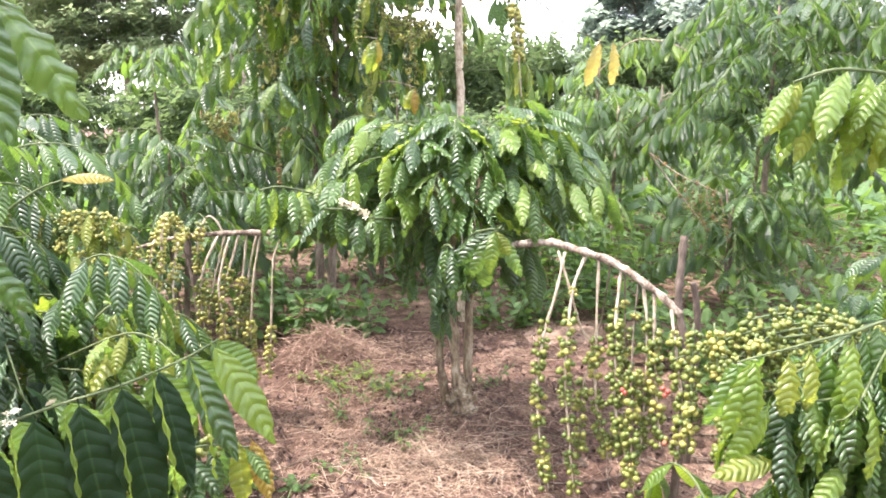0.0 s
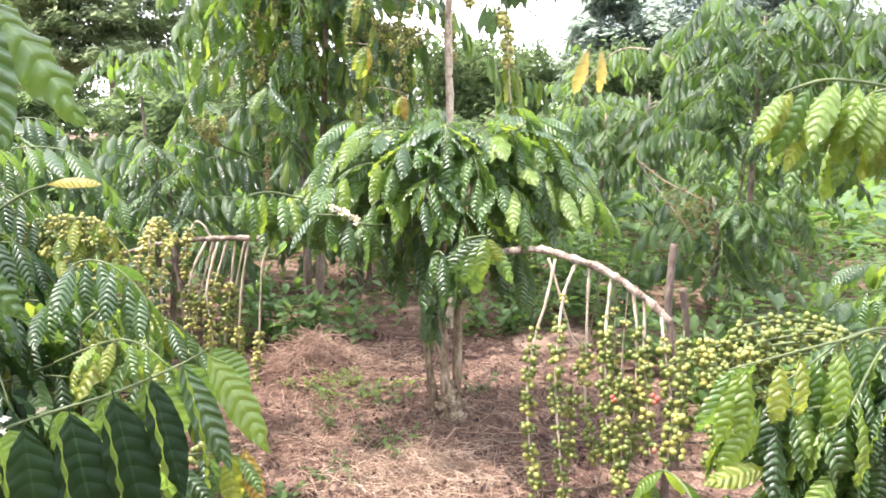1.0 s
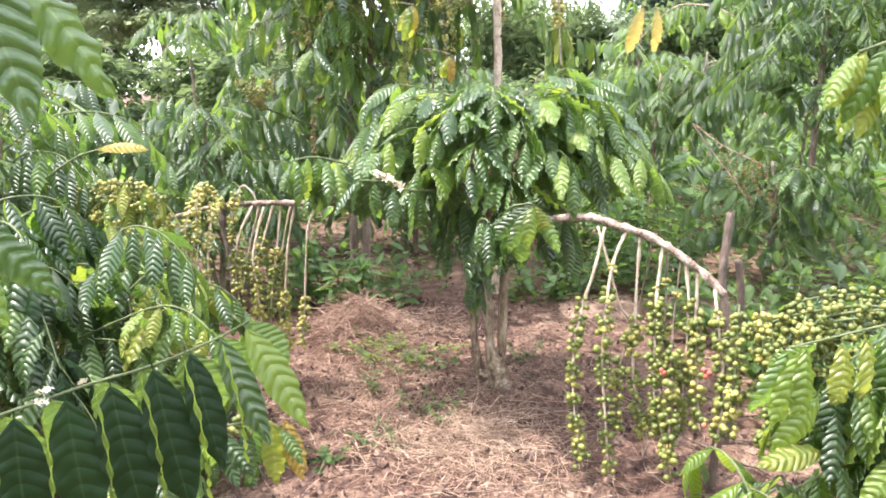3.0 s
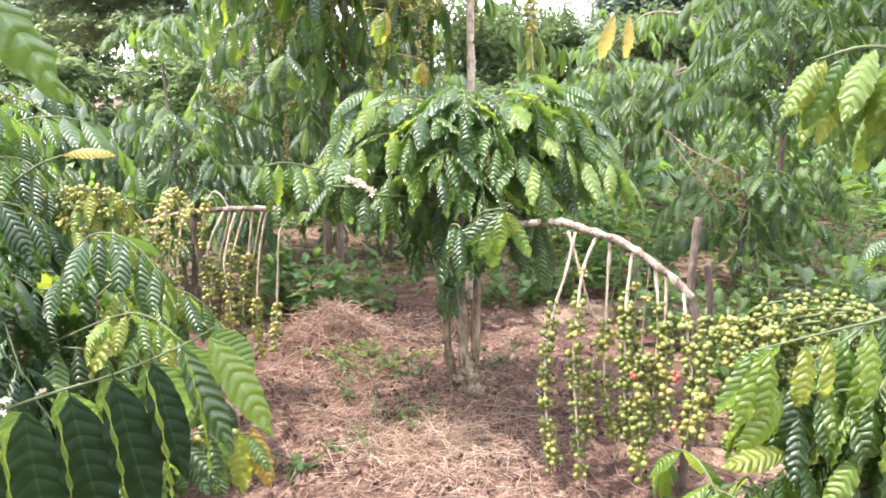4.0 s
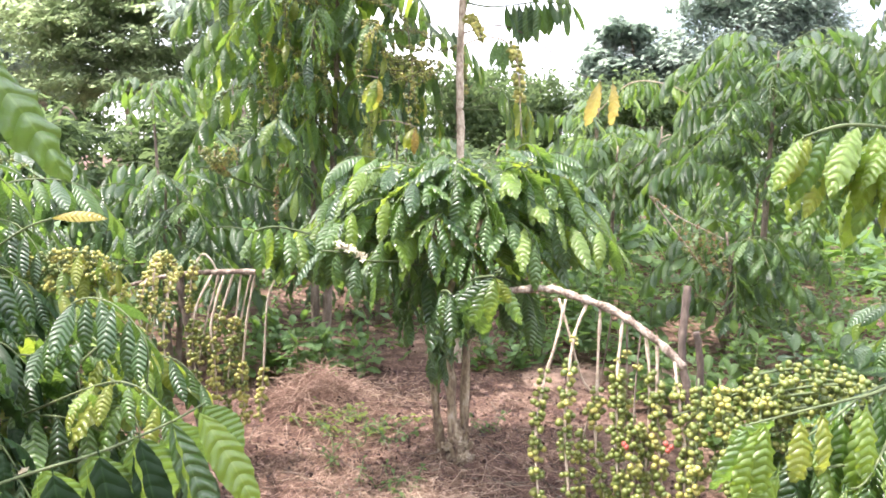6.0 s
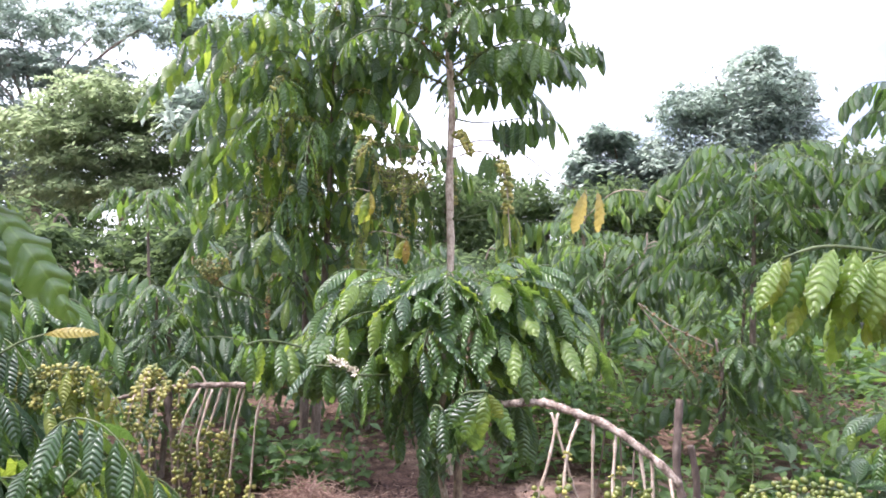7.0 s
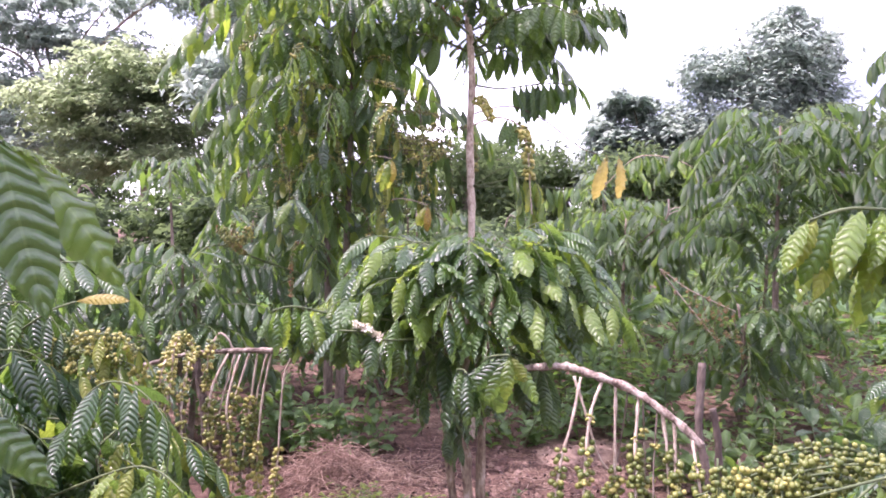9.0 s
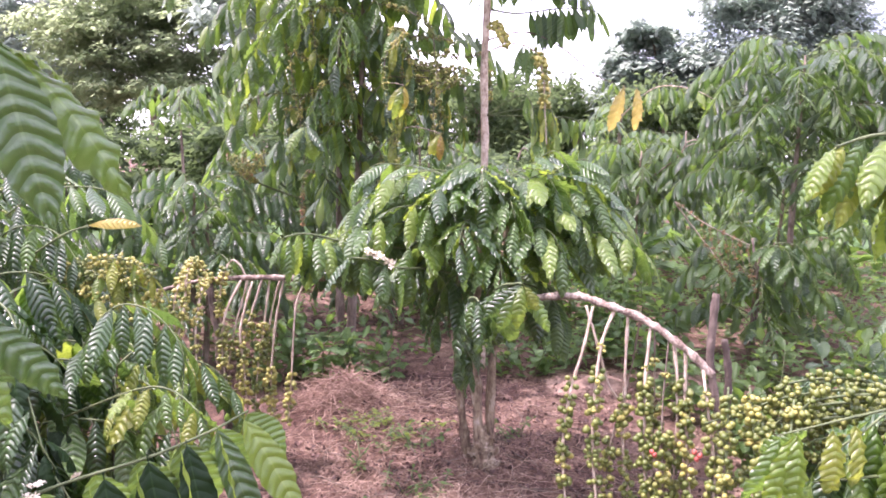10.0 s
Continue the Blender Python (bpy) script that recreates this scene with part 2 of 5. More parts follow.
# ---- shapes ----
def mesh_of(name, verts, faces, mat, uvs=None, smooth=True):
    """A mesh from vertices and faces; uvs: one pair for each vertex."""
    me = bpy.data.meshes.new(name)
    me.from_pydata([tuple(v) for v in verts], [], faces)
    me.materials.append(mat)
    if uvs is not None:
        layer = me.uv_layers.new(name="UVMap")
        idx = np.empty(len(me.loops), dtype=np.int32)
        me.loops.foreach_get("vertex_index", idx)
        layer.data.foreach_set("uv", np.asarray(uvs, dtype=np.float32)[idx].ravel())
    if smooth:
        me.polygons.foreach_set("use_smooth", [True] * len(me.polygons))
    return me


def leaf_shape(length, width, curl, nu, nv, wave=0.0, fold=0.25, ribs=11, rib=0.0, seed=0, twist=0.0, tip=0.62, tooth=0.0):
    """A leaf from its stalk at the origin along +x, upper side +z, bending down; vertices, faces, uvs."""
    rr = random.Random(seed)
    p1, p2 = rr.uniform(0, 6), rr.uniform(0, 6)
    verts, uvs, faces = [], [], []
    x = z = 0.0
    for i in range(nu + 1):
        u = i / nu
        ang = curl * (u ** 1.3)
        if i:
            x += length / nu * math.cos(ang)
            z -= length / nu * math.sin(ang)
        body = max(0.0, (u - 0.05) / 0.95)
        w = 0.5 * width * (2.05 * body ** 0.75 * (1 - body) ** tip * (1.0 - 0.28 * body ** 4)) + 0.004 * (1 - u)
        for j in range(nv + 1):
            v = 2 * j / nv - 1
            s = v * w
            edge = abs(v)
            lift = -fold * edge ** 1.6 * w + wave * edge ** 2 * math.sin(u * 6.283 * ribs * 0.5 + p1 + (2.1 if v > 0 else 0)) * (0.5 + 0.6 * u)
            swell = -math.cos(2 * math.pi * (ribs * u - edge ** 1.5)) * min(1, 3 * edge) * min(1, 6 * (1 - u))
            lift += rib * swell
            s *= 1 + tooth * edge ** 4 * swell
            lift += twist * v * w * math.sin(2.4 * u + p2)
            nx, nz = math.sin(ang), math.cos(ang)
            verts.append((x + nx * lift, s * (1 - 0.1 * abs(lift) / (w + 0.01)), z + nz * lift))
            uvs.append((u, 0.5 + 0.5 * v))
    for i in range(nu):
        for j in range(nv):
            a = i * (nv + 1) + j
            faces.append((a, a + nv + 1, a + nv + 2, a + 1))
    return verts, faces, uvs


SHAPES = {"near": [], "mid": [], "low": [], "broad": []}
for k in range(4):
    SHAPES["near"].append(leaf_shape(1.0, 0.44, 0.55 + 0.22 * k, 40, 8, 0.034, 0.30 + 0.08 * (k % 2), 10, 0.0045, k, 0.3, 0.76, 0.05))
SHAPES["flat"] = [leaf_shape(1.0, 0.54, 0.22 + 0.1 * k, 40, 10, 0.016, 0.14, 10, 0.0016, 60 + k, 0.15, 0.8, 0.03) for k in range(3)]
SHAPES["half"] = [leaf_shape(1.0, 0.060, 0.45 + 0.1 * k, 44, 4, 0.034, 0.5, 10, 0.0, 65 + k, 0.4) for k in range(3)]
for k in range(6):
    SHAPES["mid"].append(leaf_shape(1.0, 0.35 + 0.030 * (k % 3), 0.55 + 0.18 * k, 20, 4, 0.030, 0.25 + 0.1 * (k % 3), 10, 0.011, 10 + k, 0.3, 0.66, 0.07))
for k in range(4):
    SHAPES["low"].append(leaf_shape(1.0, 0.37, 0.6 + 0.25 * k, 6, 2, 0.03, 0.35, 10, 0.0, 20 + k, 0.25, 0.66))
for k in range(3):
    SHAPES["broad"].append(leaf_shape(1.0, 0.62, 0.3 + 0.25 * k, 10, 4, 0.03, -0.2, 6, 0.012, 30 + k, 0.2))
LEAF_MESH = {}


def leaf_mesh(shape, k, colour):
    key = (shape, k, colour)
    if key not in LEAF_MESH:
        v, f, uv = SHAPES[shape][k]
        LEAF_MESH[key] = mesh_of("leaf", v, f, LEAF[colour], uv)
    return LEAF_MESH[key]


def smooth_path(pts, per=6):
    """Points along a smooth curve through pts."""
    p = [Vector(q) for q in pts]
    if len(p) < 3:
        return [p[0].lerp(p[-1], i / (2 * per)) for i in range(2 * per + 1)]
    out = []
    for i in range(len(p) - 1):
        a, b, c, d = p[max(i - 1, 0)], p[i], p[i + 1], p[min(i + 2, len(p) - 1)]
        for j in range(per):
            t = j / per
            out.append(0.5 * ((2 * b) + (c - a) * t + (2 * a - 5 * b + 4 * c - d) * t * t + (3 * b - a - 3 * c + d) * t ** 3))
    out.append(p[-1])
    return out


def tube(path, r0, r1, sides=7, knots=0.0, seed=0):
    """A tapered, slightly uneven tube with closed ends along a path; vertices and faces."""
    rr = random.Random(seed)
    verts, faces = [], []
    m = len(path)
    up = Vector((0.31, 0.2, 0.93))
    for i, p in enumerate(path):
        d = (path[min(i + 1, m - 1)] - path[max(i - 1, 0)]).normalized()
        a = d.cross(up if abs(d.dot(up)) < 0.95 else Vector((1, 0, 0))).normalized()
        b = d.cross(a)
        r = r0 + (r1 - r0) * i / max(m - 1, 1)
        r *= 1 + (knots * rr.uniform(0.4, 1.0) if i % 4 == 2 else rr.uniform(-1, 1) * max(0.06, knots * 0.4))
        for j in range(sides):
            t = 2 * math.pi * j / sides
            q = r * (1 + rr.uniform(-1, 1) * max(0.08, knots * 0.45))
            verts.append(p + a * math.cos(t) * q + b * math.sin(t) * q)
    for i in range(m - 1):
        for j in range(sides):
            k = (j + 1) % sides
            faces.append((i * sides + j, i * sides + k, (i + 1) * sides + k, (i + 1) * sides + j))
    faces.append(tuple(range(sides - 1, -1, -1)))
    faces.append(tuple((m - 1) * sides + j for j in range(sides)))
    return verts, faces


def aim(at, d, up, size):
    """A matrix with x along d, z near up, scaled."""
    d = Vector(d).normalized()
    z = Vector(up) - Vector(up).dot(d) * d
    if z.length < 1e-3:
        z = Vector((0.3, -1, 0.2)) - Vector((0.3, -1, 0.2)).dot(d) * d
    z.normalize()
    y = z.cross(d)
    m = Matrix(((d.x, y.x, z.x), (d.y, y.y, z.y), (d.z, y.z, z.z))).to_4x4()
    if not isinstance(size, tuple):
        size = (size, size, size)
    return Matrix.Translation(at) @ m @ Matrix.Diagonal((*size, 1))


def cherry_shape(a, b):
    """An oval cherry 1 across, its free end at +z with a small sunken crown."""
    bm = bmesh.new()
    bmesh.ops.create_uvsphere(bm, u_segments=a, v_segments=b, radius=0.5)
    for v in bm.verts:
        v.co.z *= 1.14
        if v.co.z > 0.55:
            v.co.z = 0.49
    bm.verts.index_update()
    out = [tuple(v.co) for v in bm.verts], [tuple(v.index for v in f.verts) for f in bm.faces]
    bm.free()
    return out


CHERRY_SHAPE, CHERRY_MID, CHERRY_FAR = cherry_shape(9, 7), cherry_shape(6, 5), cherry_shape(5, 4)


def cherry_mesh(kind):
    return mesh_of("cherry", *CHERRY_SHAPE, CHERRY[kind])


def cluster(r, count, size, ring=0.72):
    """Places of the cherries round a node of a twig that runs along z."""
    out = []
    for k in range(count):
        t = 2 * math.pi * (k + r.uniform(-0.25, 0.25)) / count * (1 if count < 8 else 2)
        q = size * ring * (r.uniform(0.85, 1.2) if k % 3 else r.uniform(1.1, 1.75))
        out.append(Matrix.Translation((q * math.cos(t), q * math.sin(t), size * r.uniform(-1.1, 1.0))) @ Euler((r.uniform(-0.5, 0.5), 1.2, t)).to_matrix().to_4x4()
                   @ Matrix.Scale(size * r.uniform(0.82, 1.1), 4))
    return out


CHERRY_MESH = {kind: cherry_mesh(kind) for kind in CHERRY}


def flower_mesh(seed):
    """Two or three white blossoms with narrow petals on short tubes."""
    rr = random.Random(seed)
    verts, faces, mats = [], [], []
    for b in range(3):
        lean = Euler((rr.uniform(-0.7, 0.7), rr.uniform(-0.7, 0.7), rr.uniform(0, 6))).to_matrix()
        at = Vector((rr.uniform(-0.008, 0.008), rr.uniform(-0.008, 0.008), 0))
        for k in range(6):
            t = 2 * math.pi * k / 6 + rr.uniform(-0.2, 0.2)
            c, s = math.cos(t), math.sin(t)
            base = len(verts)
            rise = rr.uniform(0.2, 0.8)
            for a, w, h in ((0.0, 0.0012, 0.008), (0.006, 0.0030, 0.012 + 0.004 * rise), (0.012, 0.0028, 0.014 + 0.008 * rise), (0.017, 0.0006, 0.013 + 0.010 * rise)):
                for q in (-w, w):
                    verts.append(at + lean @ Vector((a * c - q * s, a * s + q * c, h)))
            for i in range(3):
                faces.append((base + 2 * i, base + 2 * i + 1, base + 2 * i + 3, base + 2 * i + 2))
    me = mesh_of("flower", verts, faces, PETAL)
    return me


FLOWERS = [flower_mesh(70 + k) for k in range(3)]


class Plant:
    """A plant on an Empty at its foot; its stems and branches are parts, leaves and fruit hang on them."""

    def __init__(self, name, base, label, category, group="", seed=1, shape="mid", limit=300, singles=0):
        self.base, self.r = Vector(base), random.Random(seed)
        self.top = tagged(new(name), label, category, group)
        self.top.location = self.base
        self.shape, self.limit = shape, limit
        self.leaves, self.cherries, self.singles = [], [], singles

    def branch(self, pts, r0, r1, mat=None, name="branch", knots=0.15, sides=6, label=""):
        path = smooth_path([Vector(p) - self.base for p in pts])
        v, f = tube(path, r0, r1, sides, knots, self.r.randint(0, 9999))
        ob = new(name, mesh_of(name, v, f, mat or BARK))
        ob.parent = self.top
        if label:
            ob["label"] = label
        return ob, path

    def leaf(self, on, at, d, up, size, colour, shape=None):
        """A leaf at a place relative to the foot."""
        self.leaves.append((on, aim(at, d, up, size), colour, shape or self.shape))

    def dress(self, br, s0=0.25, s1=1.0, step=0.055, size=0.2, droop=0.9, colours=("dark",), side=1.0, fwd=0.45, shape=None, gaps=0.08, end=True):
        """Pairs of leaves along a branch, hanging to both sides, and a tuft at its end."""
        on, path = br
        r = self.r
        lens = [0.0]
        for a, b in zip(path, path[1:]):
            lens.append(lens[-1] + (b - a).length)
        total, s = lens[-1], lens[-1] * s0
        while s <= total * s1 + 1e-6:
            i = max(k for k in range(len(lens)) if lens[k] <= s + 1e-9)
            i = min(i, len(path) - 2)
            t = (s - lens[i]) / max(lens[i + 1] - lens[i], 1e-6)
            at = path[i].lerp(path[i + 1], t)
            tan = (path[i + 1] - path[i]).normalized()
            sd = tan.cross(Vector((0, 0, 1)))
            sd = sd.normalized() if sd.length > 0.05 else Vector((1, 0, 0))
            grow = 0.75 + 0.25 * math.sin(math.pi * min(1, s / total * 1.05))
            for sign in (-1, 1):
                if r.random() < gaps:
                    continue
                dr = droop * r.uniform(0.2, 1.1)
                d = sd * sign * side * r.uniform(0.75, 1.2) + tan * fwd * r.uniform(0.3, 1.5) + Vector((0, 0, -dr))
                up = Vector((0, 0, 1)) + sd * sign * 0.5 + Vector((r.uniform(-0.3, 0.3), r.uniform(-0.3, 0.3), 0))
                self.leaf(on, at, d, up, size * grow * r.uniform(0.78, 1.15), r.choice(colours), shape)
            s += step * r.uniform(0.8, 1.2)
        if end:
            tan = (path[-1] - path[-2]).normalized()
            for k in range(2):
                d = tan + Vector((r.uniform(-0.5, 0.5), r.uniform(-0.5, 0.5), -0.5 * droop))
                self.leaf(on, path[-1], d, (0, 0, 1), size * r.uniform(0.55, 0.85), r.choice(colours), shape)

    def fruit(self, br, s0=0.3, s1=1.0, step=0.036, kinds=("green",), big=1.0, gaps=0.1):
        """Clusters of cherries at the nodes of a twig."""
        on, path = br
        r = self.r
        acc, want = 0.0, None
        total = sum((b - a).length for a, b in zip(path, path[1:]))
        want = total * s0
        for a, b in zip(path, path[1:]):
            d = (b - a).length
            while want <= acc + d and want <= total * s1:
                p = a.lerp(b, (want - acc) / max(d, 1e-6))
                if r.random() > gaps:
                    q = Matrix.Translation(p) @ (b - a).to_track_quat('Z', 'Y').to_matrix().to_4x4() @ Euler((0, 0, r.uniform(0, 6))).to_matrix().to_4x4()
                    kind = r.choice(kinds)
                    for m in cluster(r, r.choice((5, 6, 8, 9, 10)), 0.0155 * big * r.uniform(0.9, 1.08)):
                        self.cherry(on, q @ m, kind)
                want += step * r.uniform(0.7, 1.35)
            acc += d

    def cherry(self, on, m, kind):
        self.cherries.append((on, m, kind))

    def flowers(self, on, places, big=1.0):
        for p in places:
            ob = new("flower", self.r.choice(FLOWERS))
            ob["label"] = "white star-shaped coffee blossom"
            ob.parent = on
            ob.matrix_basis = Matrix.Translation(Vector(p) - self.base) @ Euler((self.r.uniform(-0.4, 0.4), self.r.uniform(-0.4, 0.4), self.r.uniform(0, 6))).to_matrix().to_4x4() @ Matrix.Scale(big * self.r.uniform(0.9, 1.25), 4)

    def finish(self):
        """Makes the leaves: those on the open side single, the rest in one mesh."""
        order = sorted(range(len(self.leaves)), key=lambda i: self.leaves[i][1].translation.y - 0.25 * self.leaves[i][1].translation.z)
        rest = {}
        for rank, i in enumerate(order):
            on, m, colour, shape = self.leaves[i]
            k = i % len(SHAPES[shape])
            if rank < self.limit:
                ob = new("leaf", leaf_mesh(shape, k, colour))
                ob.parent = on
                ob.matrix_basis = m
            else:
                rest.setdefault(colour, []).append((m, shape if shape == "broad" else "low", k % 3))
        order = sorted(range(len(self.cherries)), key=lambda i: self.cherries[i][1].translation.y)
        joined = {}
        for rank, i in enumerate(order):
            on, m, kind = self.cherries[i]
            if rank < self.singles or (kind == "red" and self.singles):
                ob = new("cherry", CHERRY_MESH[kind])
                ob.parent, ob.matrix_basis = on, m
                if kind == "red":
                    ob["label"] = "ripe red coffee cherry"
            else:
                joined.setdefault(kind, []).append(m)
        v0, f0 = CHERRY_MID if self.singles else CHERRY_FAR
        v0 = np.asarray(v0)
        for kind, ms in joined.items():
            vs = np.concatenate([v0 @ np.asarray(m.to_3x3()).T + np.asarray(m.translation) for m in ms])
            fs = [tuple(j + len(v0) * k for j in f) for k in range(len(ms)) for f in f0]
            ob = tagged(new("fruit", mesh_of("fruit", vs.tolist(), fs, CHERRY[kind])), kind="stuff")
            ob.parent = self.top
        for colour, items in rest.items():
            join_leaves("foliage", items, colour, self.top)
        return self.top


def join_leaves(name, items, colour, parent=None):
    """Many leaves in one mesh, of kind stuff."""
    vs, fs, us, off = [], [], [], 0
    for m, shape, k in items:
        v, f, uv = SHAPES[shape][k]
        a = np.asarray(v) @ np.asarray(m.to_3x3()).T + np.asarray(m.translation)
        vs.append(a)
        us.append(np.asarray(uv))
        fs.extend([tuple(i + off for i in q) for q in f])
        off += len(v)
    ob = new(name, mesh_of(name, np.concatenate(vs).tolist(), fs, LEAF[colour], np.concatenate(us)))
    ob.parent = parent
    return tagged(ob, kind="stuff")


def bush(name, base, height, radius, n, label, seed, colours, group="coffee plants of the grove", shape="mid", size=0.2, step=0.06, stems=2, low=0.25,
         droop=0.9, limit=125, cherries=0, lean=(0, 0), bark=None, kinds=("green",), top=1.0, clear=None, short=0.0):
    """A coffee plant: upright stems and tiers of arching side branches with hanging leaves."""
    p = Plant(name, base, label, "coffee plant", group, seed, shape, limit)
    r = p.r
    b = Vector(base)
    tops = []
    for s in range(stems):
        a = r.uniform(0, 6.28)
        foot = b + Vector((0.07 * math.cos(a) * (s > 0), 0.07 * math.sin(a) * (s > 0), -0.03))
        tip = b + Vector((lean[0] + 0.18 * radius * math.cos(a) * s, lean[1] + 0.18 * radius * math.sin(a) * s, height * r.uniform(0.9, 1.0)))
        mid = foot.lerp(tip, 0.5) + Vector((r.uniform(-0.04, 0.04), r.uniform(-0.04, 0.04), 0))
        p.branch([foot, mid, tip], 0.016 + 0.005 * height, 0.007, bark or BARK, "stem", 0.12, 8)
        tops.append((foot, mid, tip))
    for k in range(n):
        foot, mid, tip = tops[k % stems]
        h = low + (1 - low) * ((k + 0.5) / n) ** 0.9
        o = foot.lerp(mid, h * 2) if h < 0.5 else mid.lerp(tip, h * 2 - 1)
        az = k * 2.399 + r.uniform(-0.3, 0.3)
        ln = radius * r.uniform(0.75, 1.1) * (1 - 0.35 * max(0, (h - 0.6) / 0.4) * top)
        if short and h < low + 0.24:
            ln *= 1 - short * (1 - (h - low) / 0.24)
        if clear and abs((az - clear + math.pi) % (2 * math.pi) - math.pi) < 0.9:
            ln *= 0.5
        d = Vector((math.cos(az), math.sin(az), 0))
        rise = r.uniform(0.12, 0.34) * ln
        br = p.branch([o, o + d * ln * 0.35 + Vector((0, 0, rise)), o + d * ln * 0.75 + Vector((0, 0, rise * 0.9)), o + d * ln + Vector((0, 0, rise * 0.2 - 0.12 * ln))],
                      0.0042, 0.0018, GREEN_TWIG, "branch", 0.2, 5)
        p.dress(br, 0.18, 1.0, step, size, droop, colours, shape=shape)
        if cherries and k % cherries == 0:
            p.fruit(br, 0.15, 0.8, 0.05, kinds)
    return p


# ---- ground ----
def rise(x, y):
    """The height of the ground."""
    h = 0.035 * noise.noise((x * 0.9, y * 0.9, 0.3)) + 0.018 * noise.noise((x * 3.1, y * 3.1, 1.7)) + 0.008 * noise.noise((x * 9.0, y * 9.0, 4.1))
    h += 0.07 * math.exp(-((x + 0.62) ** 2 / 0.10 + (y - 3.85) ** 2 / 0.05))
    h += 0.06 * math.exp(-((x - 0.08) ** 2 + (y - 3.02) ** 2) / 0.06)
    h += 0.025 * math.tanh((y - 4.15) * 4.5) + 0.005
    h += 0.030 * math.exp(-((x - 1.0) ** 2 / 0.16) ** 2) * (1 + math.tanh((y - 3.98 - 0.12 * x) * 16)) * 0.5 * math.exp(-max(0.0, y - 4.2) ** 2 / 0.1)
    return h


def steps(lo, a, b, hi, fine, coarse=9):
    """Even steps from a to b and ever wider ones out to lo and hi."""
    mid = [a + (b - a) * i / round((b - a) / fine) for i in range(round((b - a) / fine) + 1)]
    left = [a - (a - lo) * (i / coarse) ** 3 for i in range(coarse, 0, -1)]
    right = [b + (hi - b) * (i / coarse) ** 3 for i in range(1, coarse + 1)]
    return left + mid + right


gx, gy = steps(-600, -3.2, 3.6, 600, 0.06), steps(-200, 0.4, 7.0, 1500, 0.06)
gv = [(x, y, rise(x, y)) for y in gy for x in gx]
gf = [(j * len(gx) + i, j * len(gx) + i + 1, (j + 1) * len(gx) + i + 1, (j + 1) * len(gx) + i) for j in range(len(gy) - 1) for i in range(len(gx) - 1)]
ground = tagged(new("ground", mesh_of("ground", gv, gf, SOIL)), "reddish brown bare soil with dry litter", "ground", kind="structure")

# ---- the low coffee tree with the two bare arms ----
A = Plant("coffee_tree", (0.08, 3.0, 0.0), "low umbrella-shaped coffee tree with bare fruiting arms", "coffee tree", "", 11, "mid", singles=290)
g0 = rise(0.08, 3.0) - 0.03
A.branch([(0.03, 3.05, g0), (0.0, 3.02, 0.16), (-0.035, 3.02, 0.5), (-0.03, 3.05, 0.85), (-0.02, 3.05, 1.12)], 0.021, 0.013, MOSSY, "stem", 0.3, 10)
A.branch([(0.085, 2.95, g0), (0.065, 2.97, 0.15), (0.04, 3.0, 0.5), (0.05, 2.98, 0.9), (0.06, 3.0, 1.18)], 0.025, 0.013, MOSSY, "stem", 0.3, 10)
A.branch([(0.12, 3.0, g0), (0.11, 3.0, 0.14), (0.115, 3.02, 0.5), (0.15, 3.03, 0.85), (0.16, 3.05, 1.15)], 0.021, 0.013, MOSSY, "stem", 0.3, 10)
A.branch([(0.09, 2.97, g0 - 0.02), (0.085, 2.97, 0.05), (0.075, 2.975, 0.13), (0.07, 2.99, 0.20)], 0.050, 0.022, MOSSY, "stump", 0.5, 12, "gnarled mossy foot of the stems")
for k in range(9):
    az = k * 2.399
    q = Vector((0.085 + 0.042 * math.cos(az), 2.97 + 0.04 * math.sin(az), g0 + 0.02 + 0.014 * k))
    A.branch([q, q + Vector((0.02 * math.cos(az), 0.02 * math.sin(az), 0.012)), q + Vector((0.026 * math.cos(az), 0.026 * math.sin(az), 0.03))], 0.013, 0.006, MOSSY, "knot", 0.5, 6)
TONES = ("dark", "dark", "mid", "mid", "mid", "mid", "lime", "lime")
for k in range(40):
    az = k * 2.399
    lvl = k / 39
    ln = (0.54 + 0.16 * A.r.random()) * (1.0 - 0.36 * lvl)
    o = Vector((0.06 + 0.06 * math.cos(az), 3.03 + 0.06 * math.sin(az), 0.86 + 0.36 * lvl))
    d = Vector((math.cos(az) * (1.02 if math.cos(az) > 0 else 1.12), math.sin(az) * (0.80 if math.sin(az) > 0 else 0.62), 0))
    up = 0.07 * max(0.0, math.cos(az))
    br = A.branch([o, o + d * ln * 0.4 + Vector((0, 0, 0.10 * (1 - 0.3 * lvl))), o + d * ln * 0.8 + Vector((0, 0, 0.09 + up)), o + d * ln + Vector((0, 0, 0.02 + up))], 0.0035, 0.0016, GREEN_TWIG, sides=5)
    A.dress(br, 0.22, 1.0, 0.060, 0.225, 0.55 + 0.25 * (1 - lvl), TONES, fwd=0.75)
for k, az in enumerate((0.2, 0.7, 1.2, 1.7, 2.2, 5.7, 6.1, 4.2, 4.9)):
    o = Vector((0.06, 3.05, 0.70 + 0.02 * (k % 5)))
    d = Vector((math.cos(az) * 1.0, math.sin(az) * 0.85, 0))
    ln = 0.30 + 0.12 * A.r.random()
    br = A.branch([o, o + d * ln * 0.45 + Vector((0, 0, 0.12)), o + d * ln * 0.85 + Vector((0, 0, 0.08)), o + d * ln + Vector((0, 0, -0.02))], 0.004, 0.002, GREEN_TWIG, sides=5)
    A.dress(br, 0.3, 1.0, 0.075, 0.22, 1.3, ("dark", "dark", "mid"), fwd=0.6)
